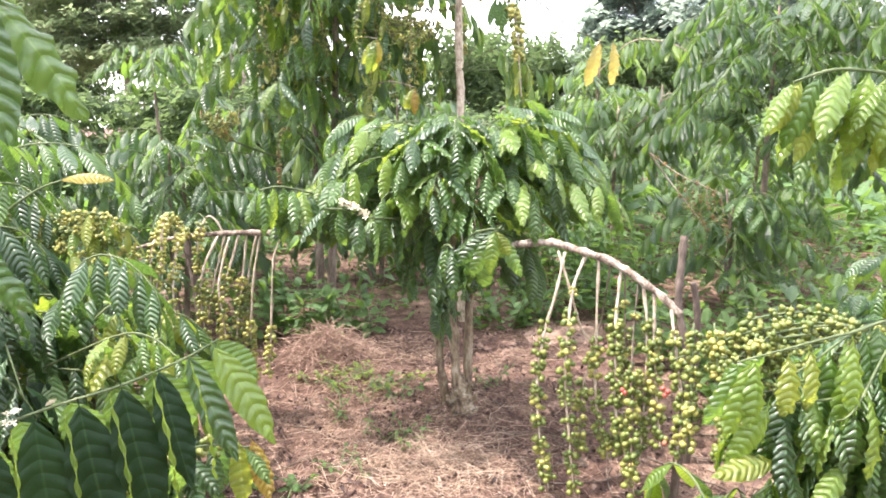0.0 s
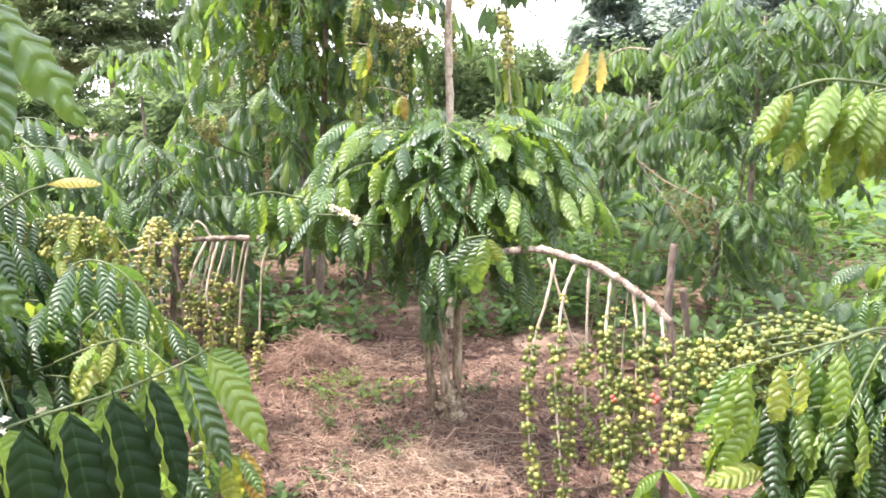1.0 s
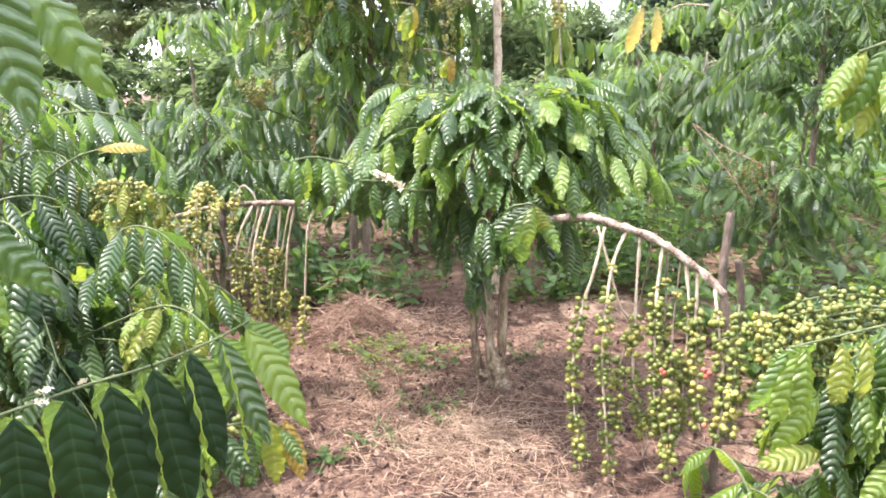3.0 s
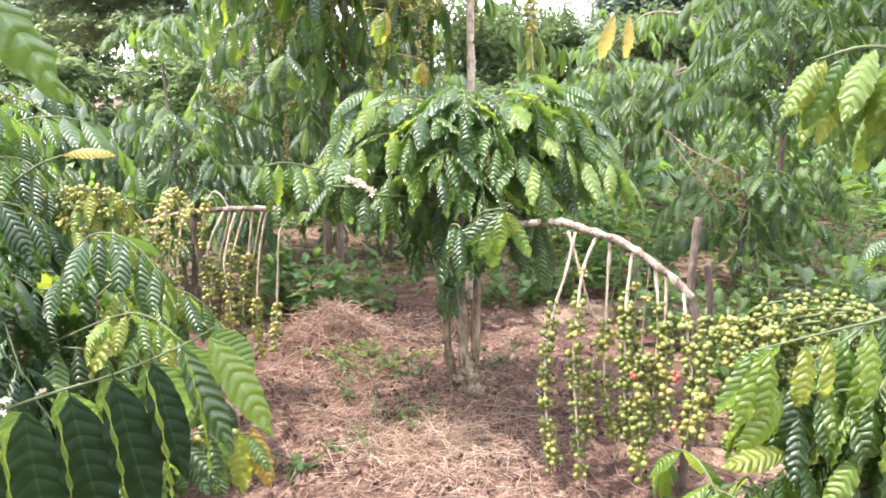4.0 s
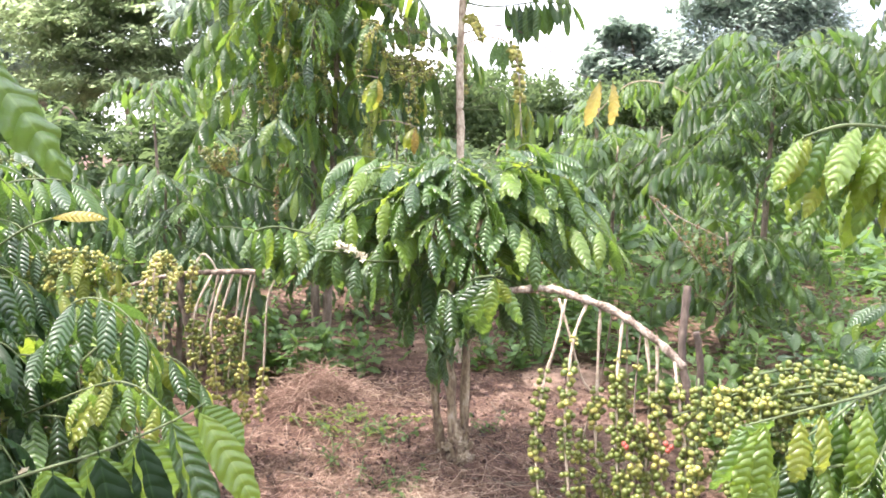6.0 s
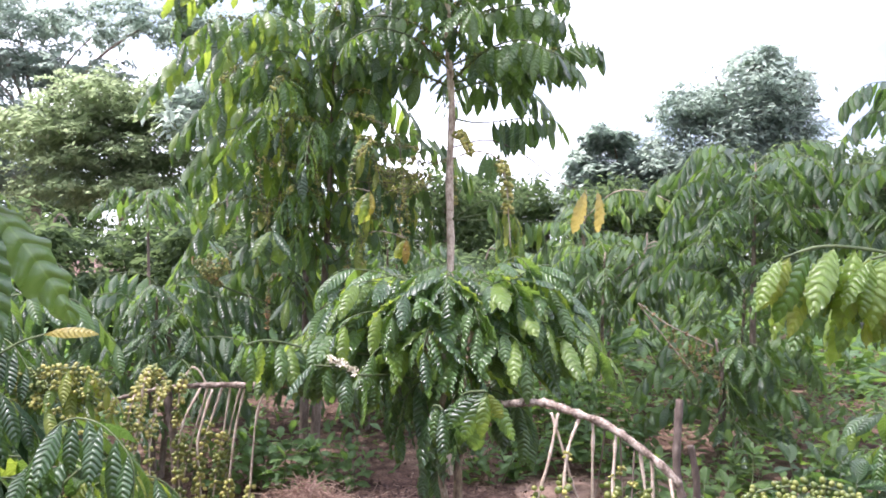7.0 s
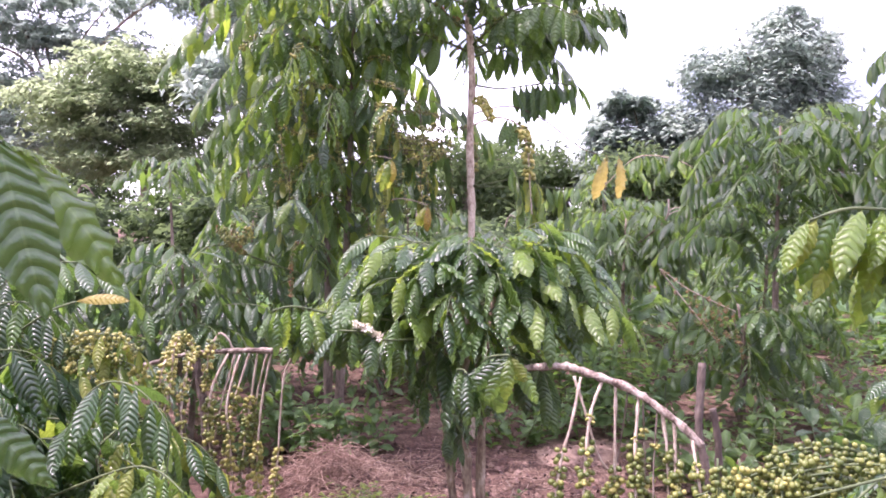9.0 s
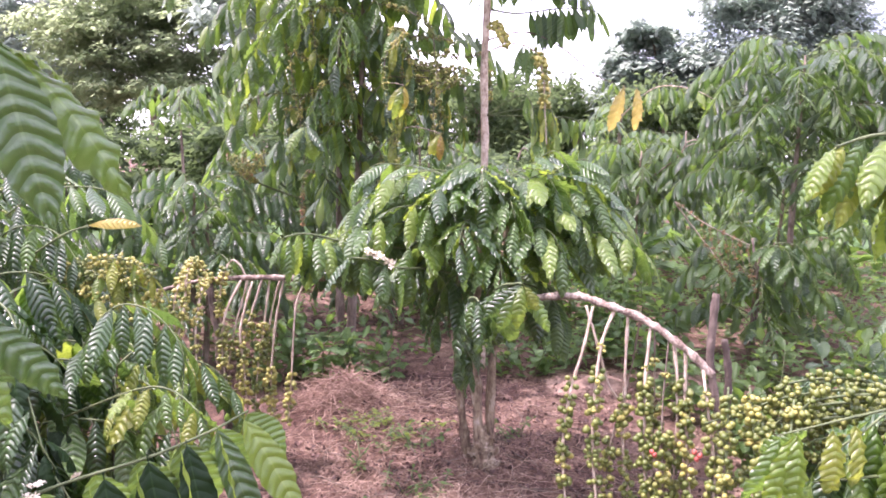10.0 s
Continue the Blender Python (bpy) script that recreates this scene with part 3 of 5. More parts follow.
for k, az in enumerate((4.0, 4.5, 5.0, 5.5, 3.6, 5.9, 4.7, 4.25)):
    o = Vector((0.06, 3.0, 1.14 + 0.012 * k))
    d = Vector((math.cos(az) * 1.1, math.sin(az) * 0.6, 0))
    ln = 0.18 + 0.16 * A.r.random()
    br = A.branch([o, o + d * ln * 0.5 + Vector((0, 0, 0.09)), o + d * ln + Vector((0, 0, 0.075))], 0.0035, 0.0018, GREEN_TWIG, sides=5)
    A.dress(br, 0.3, 1.0, 0.06, 0.22, 0.9, ("mid", "dark", "mid", "lime"), fwd=0.7)
# long branch with blossom
br = A.branch([(-0.02, 3.05, 0.88), (-0.24, 2.95, 0.955), (-0.455, 2.86, 0.985), (-0.62, 2.78, 1.03), (-0.70, 2.72, 1.02)], 0.008, 0.003, GREEN_TWIG)
A.dress(br, 0.2, 1.0, 0.042, 0.235, 1.9, ("mid", "mid", "mid", "lime"), fwd=0.2, side=0.8, gaps=0.0)
b2 = A.branch([(-0.02, 3.03, 0.84), (-0.16, 2.80, 0.90), (-0.265, 2.58, 0.935), (-0.34, 2.555, 0.965), (-0.42, 2.56, 0.97)], 0.005, 0.0025, GREEN_TWIG)
A.dress(b2, 0.3, 1.0, 0.07, 0.21, 1.9, ("mid", "dark", "mid"), fwd=0.2, side=0.5)
A.flowers(b2[0], [(-0.334, 2.55, 0.973), (-0.319, 2.55, 0.965), (-0.299, 2.55, 0.956), (-0.281, 2.55, 0.946), (-0.266, 2.55, 0.941), (-0.358, 2.55, 0.982), (-0.343, 2.55, 0.970)], 0.9)
b2 = A.branch([(-0.02, 3.05, 0.86), (-0.25, 3.0, 0.95), (-0.45, 2.93, 0.97), (-0.60, 2.86, 0.97)], 0.005, 0.0025, GREEN_TWIG)
A.dress(b2, 0.3, 1.0, 0.06, 0.22, 1.8, ("mid", "dark", "lime"), fwd=0.2, side=0.6)
# low branch towards the open side, with young leaves at its end
br = A.branch([(0.05, 3.0, 0.58), (0.06, 2.8, 0.74), (0.10, 2.5, 0.88), (0.15, 2.34, 0.925), (0.165, 2.3, 0.93)], 0.006, 0.003, GREEN_TWIG)
A.dress(br, 0.45, 0.80, 0.042, 0.18, 2.0, ("dark", "mid", "mid"), gaps=0.0, side=0.9, end=False)
for d, c, s, wide in (((-0.42, -0.28, -1.0), "mid", 0.20, 0.95), ((-0.10, -0.45, -1.0), "lime", 0.165, 1.0), ((0.42, -0.30, -0.85), "yellowgreen", 0.135, 1.0), ((0.52, 0.05, -1.0), "mid", 0.21, 0.95), ((-0.85, -0.05, -1.0), "dark", 0.19, 0.95)):
    A.leaf(br[0], Vector((0.165, 2.285, 0.935)) - A.base, (d[0], d[1], d[2] * 0.8), (0.0, -1.0, 0.35), (s, s * wide, s), c)
for at, d, s, c in (((0.11, 2.46, 0.885), (-0.50, -0.15, -1.0), 0.25, "mid"), ((0.13, 2.40, 0.905), (-0.62, -0.2, -0.9), 0.24, "dark"), ((0.085, 2.55, 0.86), (-0.45, -0.1, -1.0), 0.27, "dark"), ((0.15, 2.34, 0.92), (-0.25, -0.2, -1.0), 0.26, "mid"), ((0.10, 2.5, 0.875), (0.35, 0.1, -1.0), 0.24, "dark"), ((0.06, 2.66, 0.82), (-0.3, -0.1, -1.0), 0.26, "dark")):
    A.leaf(br[0], Vector(at) - A.base, d, (-0.2, -1.0, 0.5), s, c)
b3 = A.branch([(0.03, 2.97, 0.56), (0.01, 2.75, 0.74), (0.0, 2.55, 0.83), (0.02, 2.42, 0.86), (0.03, 2.38, 0.855)], 0.005, 0.0025, GREEN_TWIG)
A.dress(b3, 0.35, 1.0, 0.045, 0.24, 2.6, ("dark", "mid", "dark"), gaps=0.0, side=0.7)
b3 = A.branch([(0.02, 3.0, 0.46), (0.0, 2.86, 0.56), (-0.02, 2.76, 0.59), (-0.03, 2.7, 0.57)], 0.004, 0.002, GREEN_TWIG)
A.dress(b3, 0.4, 1.0, 0.06, 0.18, 2.2, ("dark", "dark", "mid"), gaps=0.0, side=0.7)
# the arm tied to the stake, with hanging fruit twigs
arm = A.branch([(0.10, 3.0, 0.60), (0.17, 2.85, 0.76), (0.281, 2.65, 0.825), (0.397, 2.6, 0.839), (0.465, 2.52, 0.83), (0.568, 2.45, 0.804), (0.648, 2.38, 0.762), (0.722, 2.3, 0.706), (0.775, 2.27, 0.65)],
               0.0145, 0.0115, PALE_BARK, "arm", 0.32, 8, "pale bare arching branch")
for pts, s0, mat in (
        (((0.437, 2.53, 0.817), (0.397, 2.48, 0.666), (0.359, 2.45, 0.551), (0.33, 2.4, 0.383), (0.335, 2.35, 0.196), (0.363, 2.3, 0.03)), 0.32, TWIG),
        (((0.412, 2.53, 0.82), (0.448, 2.5, 0.702), (0.496, 2.5, 0.549), (0.55, 2.5, 0.477)), 1.2, TWIG),
        (((0.51, 2.5, 0.82), (0.458, 2.45, 0.714), (0.433, 2.4, 0.587), (0.418, 2.35, 0.403), (0.428, 2.3, 0.221), (0.44, 2.25, 0.04)), 0.26, TWIG),
        (((0.545, 2.47, 0.80), (0.542, 2.45, 0.534), (0.539, 2.4, 0.303), (0.58, 2.35, 0.096)), 0.42, TWIG),
        (((0.612, 2.42, 0.775), (0.592, 2.38, 0.615), (0.582, 2.32, 0.417), (0.584, 2.3, 0.305), (0.632, 2.2, 0.053)), 0.24, TWIG),
        (((0.674, 2.36, 0.735), (0.686, 2.33, 0.573), (0.672, 2.28, 0.315), (0.657, 2.25, 0.148)), 0.25, TWIG),
        (((0.704, 2.33, 0.71), (0.702, 2.3, 0.563), (0.709, 2.25, 0.329), (0.71, 2.2, 0.22)), 0.22, TWIG),
        (((0.746, 2.28, 0.67), (0.742, 2.22, 0.589), (0.755, 2.15, 0.373), (0.726, 2.1, 0.207)), 0.20, TWIG),
        (((0.62, 2.40, 0.77), (0.635, 2.42, 0.55), (0.63, 2.38, 0.32), (0.61, 2.33, 0.12)), 0.35, BARK),
        (((0.58, 2.44, 0.79), (0.565, 2.5, 0.55), (0.50, 2.47, 0.30), (0.49, 2.4, 0.10)), 0.5, BARK),
        (((0.66, 2.37, 0.75), (0.63, 2.3, 0.52), (0.62, 2.22, 0.30), (0.60, 2.15, 0.10)), 0.42, BARK)):
    thin = mat is BARK
    tw = A.branch(pts, 0.0028 if thin else 0.0055, 0.0022 if thin else 0.003, mat, "fruit_twig", 0.5, 6)
    A.fruit(tw, s0, 1.0, 0.036, ("green", "green", "green", "green", "green", "yellow"), 1.38, 0.12)
    if s0 < 1:
        A.fruit(tw, 0.18, 0.2, 0.03, ("yellow",), 0.8, 0.5)
for p in ((0.700, 2.18, 0.435), (0.714, 2.17, 0.428), (0.706, 2.175, 0.415), (0.592, 2.26, 0.40), (0.600, 2.255, 0.392), (0.715, 2.18, 0.25)):
    A.cherry(arm[0], Matrix.Translation(Vector(p) - A.base) @ Matrix.Scale(0.0165, 4), "red")
# the arm with fruit on the other side
arm = A.branch([(-0.10, 3.1, 0.62), (-0.3, 3.08, 0.80), (-0.5, 3.03, 0.82), (-0.694, 3.0, 0.818), (-0.882, 3.08, 0.806), (-1.067, 3.12, 0.79), (-1.202, 3.15, 0.769), (-1.39, 3.2, 0.715)],
               0.016, 0.009, PALE_BARK, "arm", 0.22, 8, "pale bare horizontal branch")
for pts, s0, s1 in (
        (((-0.949, 3.1, 0.80), (-0.972, 3.08, 0.696), (-0.994, 3.06, 0.605), (-1.032, 3.05, 0.40)), 0.55, 1.0),
        (((-0.883, 3.08, 0.80), (-0.918, 3.06, 0.676), (-0.953, 3.05, 0.553), (-0.985, 3.05, 0.30)), 0.35, 1.0),
        (((-0.783, 3.05, 0.80), (-0.813, 3.02, 0.612), (-0.83, 3.0, 0.342), (-0.811, 3.0, 0.17)), 0.62, 1.0),
        (((-0.683, 3.0, 0.80), (-0.716, 2.98, 0.694), (-0.731, 2.96, 0.406), (-0.748, 2.95, 0.2)), 0.68, 1.0),
        (((-0.85, 3.08, 0.80), (-0.87, 3.05, 0.6), (-0.89, 3.02, 0.42), (-0.90, 3.0, 0.22)), 0.32, 1.0),
        (((-0.81, 3.1, 0.80), (-0.85, 3.08, 0.62), (-0.86, 3.08, 0.45), (-0.87, 3.05, 0.26)), 0.4, 1.0),
        (((-0.957, 3.1, 0.795), (-0.983, 3.1, 0.853), (-1.025, 3.1, 0.872), (-1.06, 3.08, 0.78), (-1.072, 3.08, 0.64)), 0.42, 1.0),
        (((-1.13, 3.14, 0.785), (-1.08, 2.85, 0.90), (-1.03, 2.62, 0.905), (-1.04, 2.6, 0.76), (-1.075, 2.58, 0.60), (-1.09, 2.57, 0.52)), 0.16, 0.95),
        (((-1.17, 3.14, 0.78), (-1.12, 2.85, 0.86), (-1.075, 2.62, 0.82), (-1.08, 2.6, 0.70), (-1.04, 2.58, 0.58)), 0.2, 1.0),
        (((-1.10, 3.12, 0.785), (-1.04, 2.85, 0.84), (-0.99, 2.64, 0.82), (-1.0, 2.6, 0.68), (-0.99, 2.58, 0.52)), 0.25, 1.0),
        (((-0.98, 3.1, 0.79), (-1.02, 3.0, 0.66), (-1.03, 2.98, 0.5), (-1.0, 2.96, 0.3)), 0.45, 1.0),
        (((-0.92, 3.06, 0.79), (-0.95, 2.98, 0.6), (-0.93, 2.95, 0.45), (-0.91, 2.93, 0.26)), 0.5, 1.0)):
    tw = A.branch(pts, 0.005, 0.003, TWIG, "fruit_twig", 0.5, 6)
    A.fruit(tw, s0, s1, 0.040, ("yellow", "yellow", "green"), 1.02 if pts[-1][1] < 2.7 else 1.28, 0.03)
A.finish()


def stake(pts, r0, r1, label):
    p = tagged(new("stake"), label, "stake", "stakes under the fruiting arms")
    p.location = pts[0]
    v, f = tube(smooth_path([Vector(q) - Vector(pts[0]) for q in pts], 8), r0, r1, 9, 0.2, 5)
    ob = new("pole", mesh_of("pole", v, f, DARK_BARK))
    ob.parent = p
    return p


stake([(0.771, 2.25, -0.06), (0.80, 2.28, 0.2), (0.815, 2.3, 0.468), (0.806, 2.33, 0.575), (0.795, 2.36, 0.685), (0.816, 2.4, 0.894)], 0.0145, 0.0125, "rough weathered wooden stake beside the bare arm")
stake([(0.93, 2.58, -0.06), (0.95, 2.6, 0.3), (0.952, 2.6, 0.55), (0.929, 2.6, 0.69)], 0.015, 0.012, "short rough wooden stake beside the taller one")
stake([(-1.03, 3.1, -0.06), (-1.051, 3.1, 0.229), (-1.075, 3.1, 0.412), (-1.087, 3.1, 0.565), (-1.117, 3.12, 0.687), (-1.14, 3.15, 0.80)], 0.021, 0.016, "rough leaning wooden stake holding up a branch")

# ---- the tall coffee trees behind ----
B = Plant("tall_coffee_tree", (0.13, 4.5, 0.0), "tall coffee tree with a bare straight pale stem", "coffee tree", "tall coffee trees", 21, "mid")
B.branch([(0.13, 4.5, -0.03), (0.10, 4.5, 0.7), (0.115, 4.5, 1.3), (0.10, 4.5, 1.85), (0.107, 4.5, 2.33), (0.07, 4.5, 2.83), (0.10, 4.5, 3.35)], 0.026, 0.019, MOTTLED, "stem", 0.28, 10, "pale mottled straight stem")
for k in range(28):
    az = k * 2.399 + 0.6
    lvl = k / 27
    ln = 0.85 - 0.25 * lvl
    o = Vector((0.10, 4.5, 2.40 + 0.90 * lvl))
    d = Vector((math.cos(az), math.sin(az), 0))
    br = B.branch([o, o + d * ln * 0.4 + Vector((0, 0, 0.13)), o + d * ln * 0.75 + Vector((0, 0, 0.12)), o + d * ln + Vector((0, 0, 0.0))], 0.008, 0.003, GREEN_TWIG, sides=5)
    B.dress(br, 0.24, 1.0, 0.055, 0.24, 1.3, ("dark", "mid", "mid", "mid"), fwd=0.4)
    B.fruit(br, 0.08, 0.4, 0.05, ("green", "green", "green", "dull"), 1.0, 0.2)
br = B.branch([(0.105, 4.5, 2.45), (0.472, 4.6, 2.60), (0.80, 4.66, 2.74), (0.969, 4.7, 2.80), (1.10, 4.72, 2.76)], 0.008, 0.003, GREEN_TWIG)
B.dress(br, 0.35, 1.0, 0.042, 0.25, 1.9, ("mid", "dark", "mid"), side=0.6, gaps=0.02)
B.fruit(br, 0.2, 0.7, 0.05, ("green", "yellow"), 1.0, 0.1)
br = B.branch([(0.10, 4.5, 2.24), (0.293, 4.6, 2.23), (0.597, 4.7, 2.286), (0.80, 4.7, 2.27)], 0.007, 0.003, GREEN_TWIG)
B.dress(br, 0.42, 1.0, 0.045, 0.24, 1.9, ("dark", "mid"), side=0.6, gaps=0.0)
br = B.branch([(0.11, 4.5, 2.05), (0.35, 4.6, 2.12), (0.6, 4.75, 2.05), (0.85, 4.9, 1.90), (1.0, 5.0, 1.86)], 0.006, 0.003, BARK)
B.dress(br, 0.9, 1.0, 0.08, 0.12, 1.0, ("mid",))
br = B.branch([(0.11, 4.5, 2.1), (0.16, 4.3, 2.10), (0.21, 4.2, 1.98)], 0.006, 0.003, TWIG)
B.fruit(br, 0.4, 1.0, 0.022, ("yellow",), 1.6, 0.0)
br = B.branch([(0.11, 4.5, 1.98), (0.25, 4.3, 2.0), (0.36, 4.1, 1.93), (0.40, 4.0, 1.80), (0.42, 4.0, 1.56), (0.43, 3.98, 1.42)], 0.006, 0.003, TWIG)
B.dress(br, 0.35, 0.5, 0.05, 0.2, 1.6, ("mid", "lime"), end=False)
B.fruit(br, 0.50, 0.80, 0.026, ("yellow", "yellow", "green"), 1.75, 0.1)
B.dress(br, 0.85, 1.0, 0.05, 0.2, 1.8, ("lime", "yellowgreen", "mid"), side=0.5)
for crest, tones in (((0.47, 4.0, 1.55), ("yellowgreen", "lime", "mid")), ((0.63, 4.1, 1.50), ("lime", "mid", "mid")), ((0.36, 4.1, 1.62), ("mid", "lime", "dark"))):
    crest = Vector(crest)
    br = B.branch([(0.11, 4.5, 1.60), crest + Vector((-0.06, 0.12, 0.08)), crest, crest + Vector((0.02, -0.02, -0.16)), crest + Vector((0.025, -0.02, -0.30))], 0.004, 0.002, GREEN_TWIG)
    B.dress(br, 0.5, 1.0, 0.05, 0.165, 1.8, tones, side=0.45, gaps=0.0)
B.finish()

B2 = bush("tall_coffee_tree", (-0.82, 4.75, 0), 3.2, 1.02, 64, "tall coffee tree with a heavy hanging crown", 31, ("mid", "mid", "lime", "mid", "dark"), "tall coffee trees", size=0.25, step=0.068, stems=2, low=0.36, short=0.72, clear=-0.6, droop=1.4, limit=420, cherries=3, kinds=("green", "green", "yellow"), top=0.3)
for k in range(26):
    o = Vector((-0.72 + B2.r.uniform(-0.3, 0.7), 4.75 + B2.r.uniform(-0.6, 0.1), B2.r.uniform(1.5, 2.15)))
    e = o + Vector((B2.r.uniform(-0.3, 0.35), -0.12, B2.r.uniform(-0.12, 0.1)))
    br = B2.branch([(-0.72, 4.75, o.z + 0.15), o + Vector((0, 0, 0.08)), e, e + Vector((0.03, -0.03, -0.28))], 0.003, 0.002, BARK, "fruit_twig", 0.4, 5)
    B2.fruit(br, 0.35, 1.0, 0.04, ("green", "yellow", "green"), 1.0, 0.1)
    if k % 2:
        B2.dress(br, 0.4, 1.0, 0.07, 0.19, 1.3, ("mid", "yellowgreen", "dark", "dark"), side=0.6)
br = B2.branch([(-0.7, 4.75, 1.6), (-0.5, 4.2, 1.74), (-0.33, 3.76, 1.70)], 0.003, 0.002, BARK)
for d, c, s in (((0.1, -0.2, -1), "yellow", 0.15), ((-0.3, -0.1, -1), "lime", 0.19), ((-0.1, 0.1, -1), "yellowgreen", 0.18), ((-0.6, 0, -0.9), "yellowgreen", 0.17)):
    B2.leaf(br[0], Vector((-0.33, 3.76, 1.70)) - B2.base, d, (0.2, -1, 0.2), s, c)
br = B2.branch([(-0.6, 4.7, 1.35), (-0.35, 4.1, 1.5), (-0.14, 3.76, 1.46)], 0.003, 0.002, BARK)
for d, c, s in (((0.05, -0.1, -1), "orange", 0.16), ((-0.25, 0, -1), "yellowgreen", 0.15), ((-0.5, 0, -1), "yellowgreen", 0.17)):
    B2.leaf(br[0], Vector((-0.14, 3.76, 1.46)) - B2.base, d, (0.2, -1, 0.2), s, c)

# shoots of the tall trees that hang clear of the crowns
br = B2.branch([(-0.8, 4.7, 1.05), (-0.9, 4.2, 1.34), (-0.86, 3.85, 1.50), (-0.84, 3.8, 1.49)], 0.004, 0.0025, GREEN_TWIG)
for k in range(8):
    a = -1.35 + 2.7 * k / 7
    B2.leaf(br[0], Vector((-0.845, 3.8, 1.49)) - B2.base, (math.sin(a) * 0.8, -0.35 - 0.2 * (k % 2), -0.55 - 0.35 * math.cos(a)), (math.sin(a) * 0.3, -0.8, 0.6), 0.17 + 0.02 * (k % 3), ("mid", "lime", "mid", "dark")[k % 4])
br = B2.branch([(-0.8, 4.72, 1.1), (-0.9, 4.4, 1.24), (-0.94, 4.2, 1.20), (-0.95, 4.2, 0.92)], 0.003, 0.002, BARK, "fruit_twig", 0.4, 5)
B2.fruit(br, 0.5, 1.0, 0.028, ("dull", "green"), 0.8, 0.0)
for k in range(10):
    a = k * 2.399
    q = Vector((-1.24 + 0.11 * math.cos(a), 4.1 + 0.09 * math.sin(a), 1.30 + 0.03 * (k % 3)))
    br = B2.branch([(-0.95, 4.5, 1.05), (-1.22, 4.12, 1.20), q], 0.0022, 0.0016, GREEN_TWIG, "fruit_twig", 0.4, 5)
    B2.fruit(br, 0.72, 1.0, 0.026, ("yellow", "green", "green", "dull"), 0.85, 0.0)
B2.finish()

# ---- coffee plants on the near side ----
C = bush("coffee_plant", (-2.02, 2.65, 0), 1.30, 0.70, 36, "dense coffee plant with drooping leaves and fruit", 41, ("mid", "mid", "dark", "dark", "dark"), size=0.19, step=0.062, stems=3, low=0.2, cherries=4)
br = C.branch([(-1.8, 2.6, 0.8), (-1.45, 2.5, 1.02), (-1.285, 2.42, 1.08)], 0.005, 0.003, GREEN_TWIG)
C.leaf(br[0], Vector((-1.285, 2.42, 1.08)) - C.base, (1, 0.0, 0.25), (0.15, -0.7, 0.7), (0.19, 0.16, 0.12), "yellow")
for k in range(7):
    o = Vector((-1.7, 2.62, 0.66 + 0.03 * k))
    br = C.branch([o, (-1.38 + 0.02 * k, 2.50 + 0.02 * (k % 3), 0.84 + 0.02 * k), (-1.16 + 0.035 * (k % 4), 2.45 + 0.02 * (k % 3), 0.76 + 0.025 * k)], 0.003, 0.002, GREEN_TWIG, "fruit_twig")
    C.fruit(br, 0.45, 1.0, 0.035, ("yellow", "green"), 1.0, 0.05)
    if k % 2 == 0:
        C.dress(br, 0.75, 1.0, 0.08, 0.15, 1.4, ("yellowgreen", "lime"))
C.finish()
# one tone in four has shade darkened into its leaf colour
C2 = bush("coffee_plant", (-1.38, 1.95, 0), 0.95, 0.52, 30, "coffee plant with dark arching leafy side shoots", 43, ("mid", "dark", "dark", "deep_shade"), size=0.215, step=0.072, stems=2, low=0.2, droop=1.1)
br = C2.branch([(-1.2, 2.0, 0.55), (-1.05, 2.0, 0.85), (-0.92, 1.98, 0.90), (-0.80, 1.95, 0.80), (-0.78, 1.9, 0.66)], 0.003, 0.002, GREEN_TWIG)
C2.dress(br, 0.1, 1.0, 0.05, 0.17, 1.2, ("mid", "dark"))
br = C2.branch([(-1.2, 2.0, 0.55), (-0.86, 1.80, 0.72), (-0.74, 1.74, 0.74), (-0.66, 1.70, 0.70)], 0.003, 0.002, GREEN_TWIG)
C2.dress(br, 0.55, 1.0, 0.06, 0.15, 0.9, ("lime", "yellowgreen", "mid"))
C2.finish()
C3 = bush("coffee_plant", (-1.14, 2.22, 0), 0.74, 0.45, 28, "low coffee plant filling the gap with dark leaves", 44, ("mid", "dark", "lime", "yellowgreen", "dark"), size=0.20, step=0.07, stems=2, low=0.1, droop=1.1, limit=130)
C3.finish()

D = Plant("coffee_shoot", (-0.95, 0.95, 0.0), "coffee plant reaching in with large ribbed leaves and blossom", "coffee plant", "coffee plants of the grove", 51, "near")
D.branch([(-0.95, 0.95, -0.03), (-0.93, 0.95, 0.5), (-0.95, 0.94, 1.0), (-0.94, 0.9, 1.5)], 0.022, 0.012, BARK, "stem", 0.12, 9)
br = D.branch([(-0.94, 0.95, 0.70), (-0.80, 0.97, 0.775), (-0.656, 1.0, 0.824), (-0.583, 1.02, 0.847), (-0.496, 1.05, 0.868), (-0.412, 1.08, 0.899), (-0.361, 1.1, 0.925)], 0.0030, 0.0018, GREEN_TWIG)
